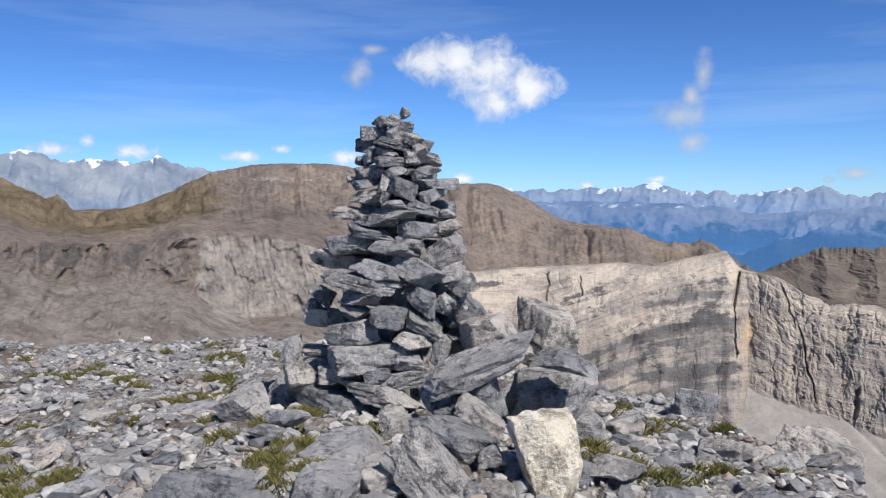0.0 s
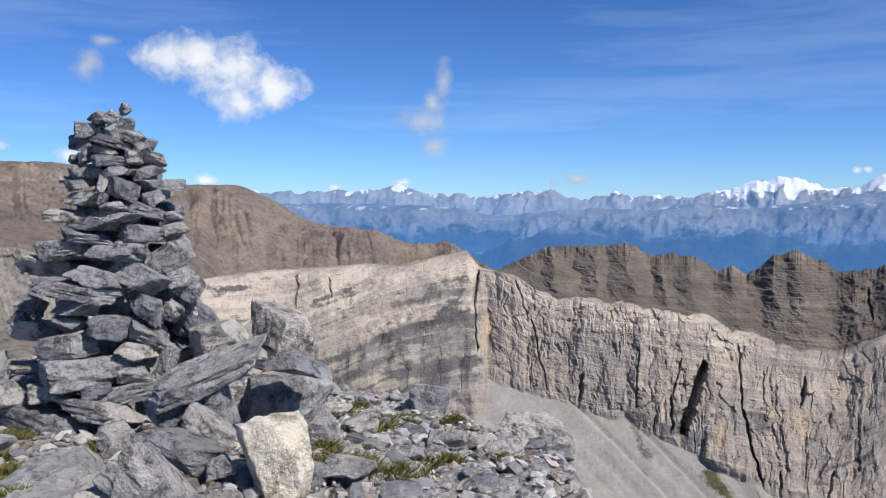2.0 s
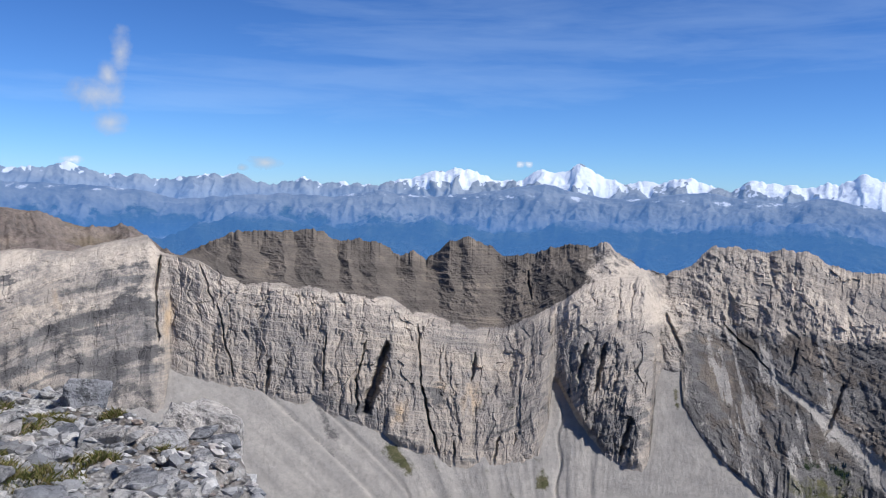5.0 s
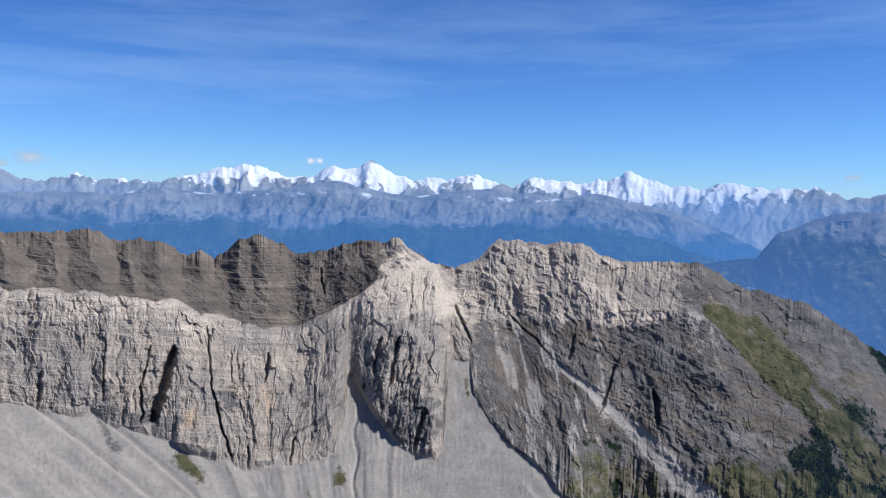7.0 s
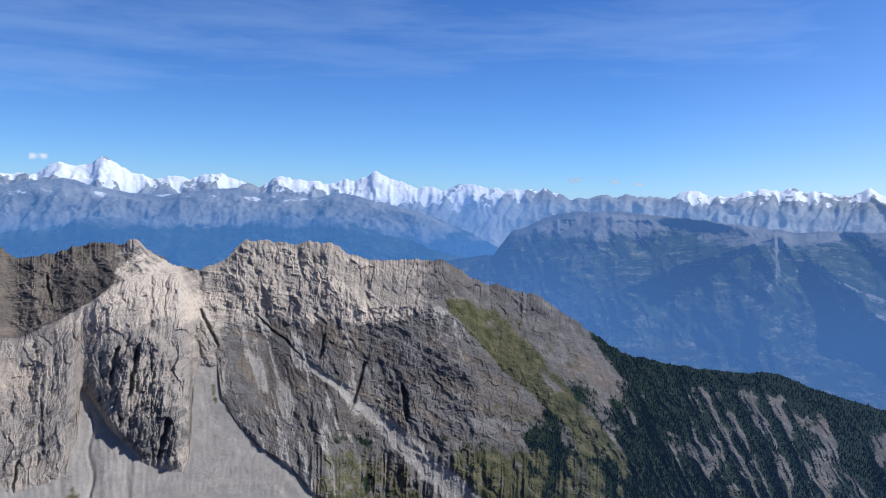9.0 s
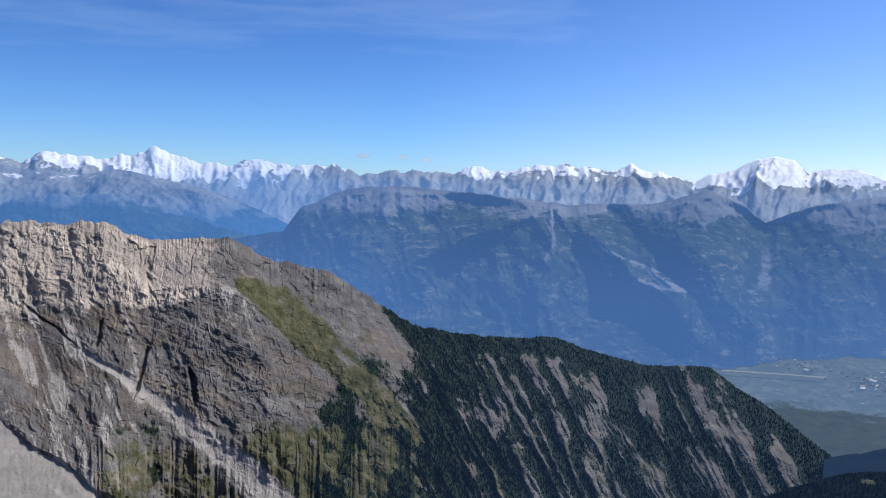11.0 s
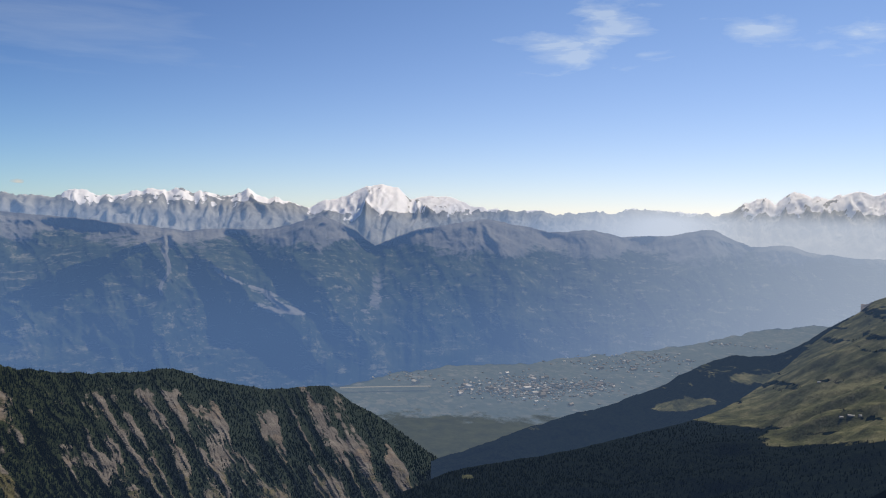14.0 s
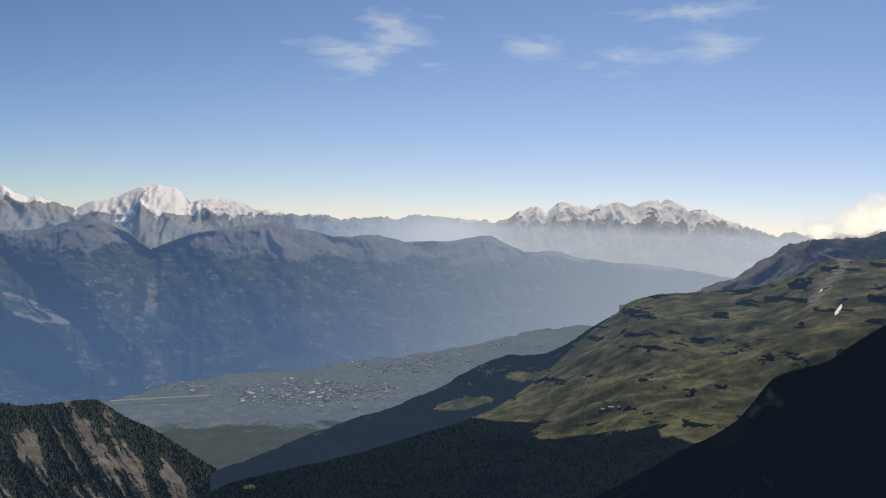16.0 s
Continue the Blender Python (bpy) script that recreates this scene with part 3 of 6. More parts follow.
def valley_mountains():
    b = np.linspace(62, 156, 1300)
    crest = curve([(60, -6.6), (66, -5.6), (70.2, -4.4), (72.9, -4.0), (74, -2.38), (77.2, -0.95), (81.2, -0.78), (85.8, -1.09), (88.2, -1.33), (92.3, -1.71), (95.4, -1.5),
                   (97.3, -1.6), (99.6, -0.98), (101.1, -0.46), (103.4, -1.42), (104.7, -2.5), (106.4, -1.6), (108.5, -1.04), (112, -0.4), (114.7, -0.8),
                   (116.6, -1.13), (119.5, -0.92), (121.3, -1.34), (124.5, -1.04), (127.3, -0.62), (128.5, -1.25), (129.5, -1.63),
                   (132, -1.45), (133.1, -1.83), (135.7, -2.01), (138.5, -2.15), (140.9, -2.31), (144.2, -2.72), (148, -3.05), (157, -3.5)], b)
    crest = crest + 0.14 * fbm(b * 0.8, 0 * b, octaves=6, seed=13, gain=0.62)
    foot = curve([(60, -12.4), (102, -12.0), (108, -10.7), (116, -9.9), (125, -8.4), (133, -6.5), (140, -6.2), (157, -6.2)], b, True) + 0.22 * fbm(b * 0.9, 0 * b, octaves=5, seed=14)
    r0 = (EYE - FLOOR) / np.tan(np.radians(-foot))
    r, z, u = sheet(b, [(foot, r0), (crest, np.minimum(r0 + 1250, 3920))], (230,), (50.0, 0.5), 30)
    el = elevation(r, z)
    warp = 0.9 * swift(b / 3.0, el / 2.4, 4, 25, 0.55)
    spur = np.full(el.shape, 9.0)
    for line in SPURS:
        spur = np.minimum(spur, np.abs(b + warp - curve(line, el)) / 3.4)
    rib = swift((b + warp) / 1.7 + 0.2 * el, el / 3.0, 5, 23, 0.55, True)
    fade = ease(u, 0.0, 0.25) * (1 - ease(u, 0.93, 1.0))
    push = (250 * (np.minimum(spur, 1.15) - 0.55) - 75 * rib) * fade * curve([(60, 1), (120, 0.9), (156, 0.6)], b)
    r, z = r + push, z + push * (z - EYE) / r * 0.9
    height_on = ease(0.6 - spur, -0.5, 0.5)                 # high on the spurs
    lane = np.exp(-((b - (91.3 + 0.10 * (el + 2) + 0.20 * np.sin(el * 2.6))) / 0.15) ** 2) * ease(el, -6.2, -5.8) * (1 - ease(el, -2.4, -2.0))
    lane = lane + np.exp(-((b - (93.5 + (-3.9 - el) * 2.0 + 0.3 * np.sin(el * 3))) / 0.55) ** 2) * ease(el, -7.4, -7.0) * (1 - ease(el, -4.1, -3.7)) * (0.7 + 0.8 * swift(b / 0.5, el / 0.3, 3, 26))
    lane = lane + 0.8 * np.exp(-((b - 98.5) / 1.6) ** 2 - ((el + 6.9) / 0.35) ** 2) + 0.6 * np.exp(-((b - 104.9) / 0.7) ** 2) * ease(el, -9, -6) * (1 - ease(el, -5, -3))
    clearing = swift(b / 0.8, el / 0.22, 5, 27, 0.62) * ease(-el, 4.5, 6.5)
    wood = 0.55 + (-2.3 - el) * 0.45 - 0.22 * height_on + 0.30 * swift(b / 1.1, el / 0.6, 5, 24, 0.6)
    wood = np.minimum(wood, 1.1) - 1.1 * np.minimum(lane, 1) - 0.6 * ease(clearing, 0.16, 0.45)
    # haze glow put in: more low down and towards the sun's side
    haze = 0.51 + 0.13 * (1 - ease(b, 75, 86)) + 0.29 * ease(b, 104, 140) + 0.18 * ease(-el, 2, 9) * (1 - 0.6 * ease(b, 110, 130))
    me = grid_mesh("valley_mountains", around(b, r, z), {"wood": wood, "haze": haze, "pale": 0.9 * ease(b, 108, 145) + 0 * el}, DALE)
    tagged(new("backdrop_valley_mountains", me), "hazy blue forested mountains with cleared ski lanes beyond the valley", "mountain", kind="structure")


def hazy_layer(name, label, line, foot, near, far, relief, wood_line, share, material, seed, wide=3.0, ragged=0.10):
    """A fold of the far slopes, in front of the higher ones: crest (bearing, elevation), foot's elevation, distances or the depth."""
    b = np.linspace(line[0][0], line[-1][0], int(9 * (line[-1][0] - line[0][0])))
    crest = curve(line, b, True) + ragged * fbm(b * 0.7, 0 * b, octaves=6, seed=seed, gain=0.62)
    low = np.minimum(curve(foot, b) if isinstance(foot, list) else np.full_like(b, foot), crest - 0.2)
    if isinstance(foot, list):                       # it rises from the valley floor
        near = (EYE - FLOOR) / np.tan(np.radians(-low))
        far = near + far
    r, z, u = sheet(b, [(low, near), (crest, far)], (90,), (80.0, 0.5), 16)
    rib = spurs(b, u, wide, seed + 1, 6, 0.8)
    z = z + relief * rib * np.sin(np.pi * np.clip(u, 0, 1)) * ease(crest - low, 0, 2.5)
    el = elevation(r, z)
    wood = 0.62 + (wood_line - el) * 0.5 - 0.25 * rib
    # nearly even share of haze glow, slightly more at the foot
    haze = share + 0.06 * ease(-u, -1, 0) + 0 * el
    me = grid_mesh(name, around(b, r, z), {"snow": 0 * el, "wood": wood, "haze": haze, "pale": 0.8 * ease(b, 108, 145) + 0 * el}, material)
    tagged(new("backdrop_" + name, me), label, "mountain", kind="structure")


def valley_floor():
    b = np.linspace(0, 360, 361)[:-1]
    r = np.concatenate([[1.0], np.linspace(200, 1100, 14), np.linspace(1150, 4850, 100)])[:, None]
    x, y = r * np.sin(np.radians(b)), r * np.cos(np.radians(b))
    z = FLOOR + 5 * fbm(x / 260, y / 260, octaves=4, seed=41) + 0 * r
    near = 1640 + 0 * b
    wood = 0.5 + (near - r) / 260 + 0.5 * fbm(x / 200, y / 200, octaves=4, seed=42)
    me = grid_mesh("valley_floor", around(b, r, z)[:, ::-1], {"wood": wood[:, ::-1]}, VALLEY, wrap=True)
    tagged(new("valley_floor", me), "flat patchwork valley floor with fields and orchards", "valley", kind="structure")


# ---------------------------------------------------------------- the cliff ridge across the cirque


# the foot of the cliffs, where they meet the scree: bearing, elevation
CLIFF_FOOT = [(-5, -12.3), (2.7, -11.9), (9.7, -12.6), (15.7, -14.3), (19.3, -15.0), (19.75, -14.6), (20.1, -12.1), (21.1, -12.6), (23.5, -13.3), (26.6, -14.1), (28.6, -14.8),
              (29.5, -14.4), (30.3, -15.2), (32, -15.9), (34.2, -16.6), (35.3, -17.4), (38.7, -18.4), (40.3, -18.6), (43.4, -18.4), (45.2, -17.8), (45.7, -16.0), (45.95, -12.8),
              (46.15, -12.7), (46.8, -13.6), (48.0, -15.5), (49.65, -17.3), (51.6, -18.1), (52.2, -18.2), (52.6, -17.5), (52.8, -13.1), (53.2, -11.5), (54.4, -11.7), (54.7, -13.8),
              (55.9, -15.6), (57.45, -17), (59.4, -18.25), (61, -19.95), (64, -21.5), (75, -22), (90, -21.5), (108, -21.5), (115, -23)]


# the deep shaded cleft and the open cracks: bearing and elevation at the top and at the foot, half width, depth
CRACKS_WEST = [(34.5, -10.7, 33.2, -15.3, 0.36, 26), (33.0, -10.6, 32.6, -13.0, 0.07, 7), (32.5, -13.0, 32.5, -15.2, 0.1, 8), (30.3, -10.3, 30.1, -13.8, 0.06, 6), (36.6, -9.5, 36.9, -13.4, 0.08, 8),
              (36.9, -13.4, 38.3, -18.2, 0.11, 11), (19.5, -5.0, 19.2, -7.2, 0.12, 10), (19.2, -7.2, 19.4, -10.3, 0.07, 6), (23.1, -8.2, 24.2, -12.8, 0.07, 7), (26.6, -11.8, 26.3, -13.9, 0.16, 8),
              (22.0, -5.6, 22.9, -8.2, 0.05, 5), (7.2, -5.2, 7.0, -7.2, 0.08, 6), (9.3, -5.4, 9.4, -6.6, 0.06, 5)]
CRACKS_EAST = [(40.6, -11.3, 40.4, -13.0, 0.13, 9), (48.2, -10.3, 47.8, -12.6, 0.2, 10), (49.5, -10.2, 48.8, -13.4, 0.18, 10), (51.3, -15.0, 50.7, -17.6, 0.25, 10), (42.4, -16.8, 42.1, -18.3, 0.12, 7),
              (39.3, -17.2, 39.4, -18.6, 0.12, 8), (66.9, -13.0, 67.2, -15.2, 0.22, 10), (64.2, -11.5, 63.4, -14.6, 0.14, 7), (61.5, -9.6, 61.2, -11.2, 0.14, 6), (53.3, -8.0, 54.4, -10.4, 0.16, 8),
              (44.0, -5.6, 44.3, -7.4, 0.12, 7), (57.0, -8.4, 59.9, -11.0, 0.1, 7)]


def scree_reach(el):
    """How far off the even slope of the scree is seen at an elevation."""
    return 741.5 / (0.62 - np.tan(np.radians(el)))


def cliff_ridge():
    b = np.concatenate([np.linspace(-4, 78, 1300), np.linspace(78, 114, 420)[1:]])
    crest = curve([(-5, -6.2), (-0.2, -5.39), (2.1, -5.01), (4.5, -4.82), (8.3, -4.62), (12, -4.4), (14.2, -4.56), (16.4, -3.98), (18.7, -3.57),
                   (19.5, -4.65), (20.7, -4.95), (22.6, -4.0), (24.4, -3.19), (27.2, -3.26), (29.4, -2.99), (30.9, -3.72), (33.4, -3.7),
                   (35.3, -4.62), (36.2, -4.32), (37.1, -4.92), (38.6, -3.65), (40.1, -3.44), (41.6, -3.99), (42.4, -4.74), (45.5, -3.92),
                   (49.3, -3.45), (51.3, -4.94), (53.2, -5.27), (54.7, -4.65), (56.2, -3.37), (59.2, -3.54), (61.8, -3.33), (63.1, -4.33),
                   (66.2, -4.55), (69.7, -4.55), (71.4, -5.7), (74.6, -6.34), (76.4, -6.82), (79.5, -8.87), (81.8, -10.17), (85.3, -10.73),
                   (88.8, -10.85), (91.6, -10.65), (93.8, -11.35), (97.7, -12.14), (101.8, -11.92), (102.8, -12.61), (105.5, -14.06)]
                  + [(108.5, -15.95), (110, -16.85), (113, -18.89), (115, -20.5)], b)
    top = curve([(-5, -6.3), (-0.2, -5.5), (2.1, -5.1), (4.5, -4.92), (8.3, -4.72), (12, -4.5), (14.2, -4.66), (16.4, -4.08), (18.7, -3.67),
                 (19.5, -4.8), (21.6, -5.15), (23.9, -6.4), (28.9, -6.99), (34.2, -7.61), (37.1, -8.76), (41.7, -9.53), (45.5, -8.15),
                 (48.6, -5.98), (51.7, -5.6), (53.3, -8.0), (57.2, -9.5), (60.2, -9.0), (64.5, -7.8), (67.3, -7.6), (69.8, -8.2),
                 (73.3, -10.5), (78, -12.5), (84, -14), (98, -15.5), (108, -17.5), (115, -21)], b, True)
    base = curve(CLIFF_FOOT, b) + 0.16 * swift(b / 0.5, 0 * b, 4, 41)
    rb = scree_reach(base) * (1 - ease(b, 60.5, 66)) + ease(b, 60.5, 66) * curve([(-5, 800), (70, 800), (80, 830), (90, 900), (100, 1000), (110, 1050), (115, 1000)], b, True)
    rc = curve([(-5, 1015), (51, 1015), (58, 1060), (68, 1090), (75, 1130), (88, 1240), (100, 1400), (105, 1420), (110, 1300), (115, 1120)], b, True)
    rt = curve([(-5, 985), (18, 985), (24, 930), (30, 915), (46, 925), (49, 945), (52, 965), (56, 960), (70, 975), (75, 1000), (88, 1080), (100, 1200), (110, 1180), (115, 1060)], b, True)
    rt = soften(np.maximum(rt, rb + 18), 12)
    crest = crest + 0.34 * fbm(b * 1.2, 0 * b, octaves=7, seed=51, gain=0.70) * (0.35 + 0.65 * ease(b, 16, 24)) * (1 - 0.6 * ease(b, 80, 86))
    r, z, u = sheet(b, [(base - 3.5, rb - 30), (base, rb), (top, rt), (crest, rc)], (8, 180, 96), (260.0, 0.33), 14)
    el = elevation(r, z)
    along = np.radians(b) * 900
    bare = 1 - ease(b + 0.8 * swift(b / 2, u * 3, 4, 52), 52.6, 54.2)      # sheer rock, against the broken slopes further along
    # the folded beds: how high one bed runs along the ridge
    fold = curve([(-5, -50), (5, -45), (9.5, -26), (13.8, 0), (19.6, 15), (24, -14), (28, -21), (34, -27), (42, -40), (46, -15), (50, 20), (53, 30), (60, 0), (70, -60), (80, -130), (115, -300)], b, True)
    dip = z - fold + 4 * swift(along / 130, z / 90, 4, 60)
    face = ease(u, 0.98, 1.05) * (1 - ease(u, 1.92, 2.04))
    upper = ease(u, 1.95, 2.1) * (1 - ease(u, 2.92, 3.0)) * ease(crest - top, 0.2, 1.2)
    sway = 6 * swift(along / 26, z / 30, 5, 54, 0.6)
    grit = 0.75 * swift(along / 10, z / 13, 5, 53, 0.66)
    butt = swift(along / 95 + 0.3 * swift(along / 60, z / 60, 3, 59), z / 330, 3, 61, sharp=True)
    # upright joints split the walls into pillars and blocks
    post, _ = rubble_cells((along + 1.6 * sway) / 17, (z + 1.5 * sway) / 30, 301)
    block, _ = rubble_cells((along + 0.8 * sway) / 6.5, (dip + 0.6 * sway) / 7, 311)
    cleft = swift((along + 1.5 * sway) / 15, (z + sway) / 46, 6, 58, 0.6, True)
    jag = swift((along + sway) / 8, (dip + sway) / 10, 5, 50, 0.66, True)
    open_joint = ease(cleft, 0.55, 0.80)
    # beds stand steep and step back at their tops
    strong = ease(swift(along / 80, dip / 20, 3, 64), -0.2, 0.5)
    ledge = 1.6 * (0.5 - (dip / 21.0) % 1.0) * strong + 0.8 * (0.5 - (dip / 8.3 + 0.4 * strong) % 1.0)
    slabby = 0.3 + 0.7 * ease(b, 18.9, 20.0)                                           # the western wall is one even slab
    push = face * (-9 * butt + slabby * (1.8 * post + 3.4 * cleft + 0.9 * jag + 2.4 * open_joint) + (0.5 + 0.2 * slabby) * block + (0.5 + 0.3 * slabby) * grit + (0.6 + 0.2 * slabby) * ledge)
    crag = np.exp(-(np.abs(b - 49.7) / 2.6) ** 4) * ease(el, -19, -17.5) * (1 - ease(el + 0.9 * np.abs(b - 50), -9.8, -8.8))
    push = push + face * crag * (7 * swift(along / 14 - z / 50, z / 22, 5, 63, 0.6, True) + 2 * post - 10)
    # spurs run down from the crest's teeth
    run = np.clip(u - 2, 0, 1)
    lean = b - 0.5 * (1 - run) + 0.55 * swift(b / 1.3, el / 0.9, 5, 42, 0.6)
    spur = np.full(el.shape, 9.0)
    for at, gap in ((22.9, 1.2), (24.4, 1.5), (27.0, 1.2), (29.4, 1.8), (31.6, 1.0), (33.4, 1.6), (36.2, 1.4), (38.6, 1.1), (40.3, 1.4), (43.2, 1.1), (45.4, 1.3), (47.4, 1.0), (49.3, 1.2)):
        spur = np.minimum(spur, np.abs(lean - at) / gap)
    push = push + upper * ((17 - 6 * ease(b, 35, 38)) * (np.minimum(spur, 1.1) - 0.6) * (0.35 + 1.3 * run * (1 - run) + 0.3 * run) - 2.5 * swift((b + 0.8 * el) / 1.0, el / 0.8, 5, 65, 0.6, True) + 1.2 * grit + 2.2 * ledge + 0.6 * jag)
    craggy = 0.7 * ease(b, 41.5, 43.5) * upper
    push = push + craggy * (1.5 * post + 2.0 * cleft + 1.5 * jag)
    # the broken slopes: slanting ribs, gullies and crags
    wild = swift((along + 0.75 * z + 2.0 * sway) / 62, (z - 0.5 * along + sway) / 85, 6, 66, 0.58, True)
    slope = ease(u, 0.9, 1.05) * (1 - ease(u, 2.9, 3.0))
    hollow = np.exp(-(((b - 57.3 + 0.35 * (el + 12)) / 2.0) ** 4 + ((el + 12.4) / 2.4) ** 4))
    rugged = np.maximum(ease(el + 0.5 * swift(b / 1.5, 0 * el, 3, 56), -9.6, -8.0) * (1 - ease(b, 67, 72)), 0.8 * ease(el - crest, -2.2, -1.2) * ease(b, 70, 72) * (1 - ease(b, 80.5, 82)))
    chute_line = curve([(-22, 73), (-18.92, 69.69), (-16.78, 67.12), (-14.89, 64.88), (-12.94, 62.22), (-11.24, 59.91), (-10, 58.6)], el)
    chute = np.exp(-((b - chute_line - 0.25 * swift(el, 0 * el, 3, 46)) / (0.30 + 0.12 * np.maximum(-11.5 - el, 0))) ** 2) * ease(-el, 11, 11.8)
    flute = (1 - chute) * swift(along / 7 + 0.25 * sway / 6, z / 190, 2, 48, 0.5, True) * ease(-el + 0.7 * swift(b / 2, 0 * b, 3, 47), 16.9, 17.7) * ease(b, 59.5, 61) * (1 - ease(b, 83, 85))
    broken = (1 - 0.6 * hollow) * (-9 * wild + 1.2 * block + 1.0 * post) + 1.1 * grit + (1.4 * jag + 1.0 * ledge) * (1 - hollow) + rugged * (1.5 * post + 4.5 * cleft + 1.8 * jag) - 4.5 * flute
    s = b + 0.57 * el + 0.30 * swift(b / 1.6, el / 1.4, 4, 72, 0.6)       # across the ribs that run down aslant
    slant = swift(s / 0.95, el / 5 + 4.0, 5, 71, 0.6, True)
    woods = ease(b + 0.25 * (el + 12) + 5.0 * swift(b / 1.6 + 0.5 * el, el / 1.8, 5, 39, 0.62), 77.5, 84.0)
    push = push * bare + (1 - bare) * slope * (1 - 0.6 * chute) * (broken * (1 - 0.75 * woods) - 17 * slant * woods)
    push = push + 1.5 * chute
    # the cleft and the cracks
    for b0, e0, b1, e1, wide, deep in CRACKS_WEST + CRACKS_EAST:
        way = np.clip((el - e0) / (e1 - e0), 0, 1)
        line = b0 + (b1 - b0) * way + 0.16 * swift(el * 1.9, 0 * el + b0, 4, int(b0 * 7))
        size = wide * (0.45 + 0.9 * (way * (1 - way)) ** 0.5 + 0.6 * swift(el * 3.1, 0 * el + b0, 4, int(b0 * 9)))
        inside = ease(el, e1 - 0.25, e1 + 0.1) * (1 - ease(el, e0 - 0.1, e0 + 0.2))
        push = push + deep * inside * np.exp(-(np.abs(b - line) / np.maximum(size, 0.03)) ** 4)
    r2 = r + push
    z = z + push * (z - EYE) / r * 0.85

    def stain(at, width, height_, lean=0.0):
        """A ragged patch round a bearing and an elevation."""
        d = ((b - at[0] - lean * (el - at[1])) / width) ** 2 + ((el - at[1]) / height_) ** 2
        return np.exp(-d) * (0.75 + 0.9 * swift(b / 0.35, el / 0.9, 4, int(at[0] * 5)))

    edge = swift(b * 0.9 + 0.3 * u, u * 5.0, 6, 68, 0.62)
    patchy = swift(along / 40, dip / 14, 5, 43, 0.6)
    shale = ease(u + 0.08 * edge, 1.97, 2.05) * ease(b, 19.5, 21.5) * (1 - ease(b, 46.5, 50)) * 1.15
    shale = shale + 0.95 * ease(b, 54.5, 56.5) * (1 - 0.95 * rugged) * (0.46 + 0.9 * patchy)
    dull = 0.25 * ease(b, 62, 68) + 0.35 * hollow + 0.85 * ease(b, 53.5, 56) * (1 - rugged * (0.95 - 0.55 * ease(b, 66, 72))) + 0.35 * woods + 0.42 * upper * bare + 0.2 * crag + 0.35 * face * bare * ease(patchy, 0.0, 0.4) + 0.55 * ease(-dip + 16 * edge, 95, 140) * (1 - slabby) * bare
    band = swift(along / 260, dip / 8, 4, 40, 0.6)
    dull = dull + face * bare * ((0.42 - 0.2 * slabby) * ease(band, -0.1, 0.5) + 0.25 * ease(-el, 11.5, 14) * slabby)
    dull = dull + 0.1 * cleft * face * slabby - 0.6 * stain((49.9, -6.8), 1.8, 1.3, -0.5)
    pale = stain((50.3, -6.6), 1.7, 1.2, -0.5) + 0.6 * stain((47, -8.3), 1.6, 0.7, -0.9) + 0.62 * rugged * (0.6 + patchy) * (1 - 0.7 * ease(b, 65, 71)) + 0.45 * ease(patchy, 0.1, 0.5) * face * bare + 0.28 * face * bare * ease(-band, -0.05, 0.5) + 0.35 * ease(u, 1.7, 1.95) * face
    ochre = 1.1 * stain((20.0, -8.7), 0.55, 2.0) + 0.9 * stain((35.3, -15.3), 0.9, 1.6) + 0.8 * stain((40.6, -14.4), 1.2, 1.5) + 0.9 * stain((46.6, -9.4), 0.5, 0.9) + 0.6 * stain((38.2, -14.0), 0.7, 1.4)
    ochre = ochre + 0.75 * stain((61.3, -9.8), 0.35, 1.0, 0.3) + 0.5 * stain((13.2, -7.4), 0.5, 2.2, -0.25) + 0.4 * stain((43.8, -15.8), 0.9, 1.2)
    rib_line = curve([(-16.2, 56.6), (-15.87, 57.03), (-14.28, 58.89), (-12.72, 60.15), (-9.72, 60.41)], el)
    pale_rib = np.exp(-((b - rib_line) / 0.28) ** 2) * ease(-el, 11.6, 12.2) * (1 - ease(-el, 15.8, 16.2))
    pale = pale + 0.8 * pale_rib
    fall = swift(b / 0.5 + 0.55 * el + 0.5 * wild, el / 3.5, 5, 44, 0.6)      # streaks of debris down the slopes
    scree = np.maximum(np.maximum(1.7 * chute, 0.10 * hollow - 0.6 * pale_rib), (0.72 - 0.42 * ease(b, 61, 67)) * ease(fall, -0.05, 0.3) * ease(b, 54, 57) * (1 - ease(b, 72, 76)) * (1 - 0.6 * rugged))
    scree = scree + 0.5 * stain((69.5, -8.6), 1.6, 1.6, -0.6)
    left = curve([(-17.0, 79.3), (-15.2, 78.3), (-11.9, 74.0), (-7.6, 69.6), (-6.1, 69.0)], el)
    right = curve([(-17.0, 82.5), (-13, 78.4), (-10, 75.6), (-7.4, 72.5), (-6, 71.0)], el)
    meadow = ease(b, left - 0.3, left + 0.3) * (1 - ease(b, right - 0.6, right + 0.5)) * ease(el + 0.3 * edge, -17.3, -16.8) * (1 - ease(el, -7.6, -6.4))
    green = swift(b / 1.1 + 0.5 * el, el / 1.6, 5, 45, 0.58)
    verge = np.exp(-((b - left - 0.7) / 0.7) ** 2)
    turf = meadow * (0.52 + 0.65 * green + 0.45 * verge + 0.25 * ease(-el, 12, 15)) - 1.0 * chute + 0.25 * flute + 0.42 * ease(-el, 16.2, 17.4) * ease(b, 60, 63) + 0.3 * ease(woods, 0.2, 0.8) * (0.3 + green)
    turf = turf + 0.40 * ease(b, 69, 74) * (1 - ease(b, 81, 84)) * (1 - rugged) * (0.7 + green)
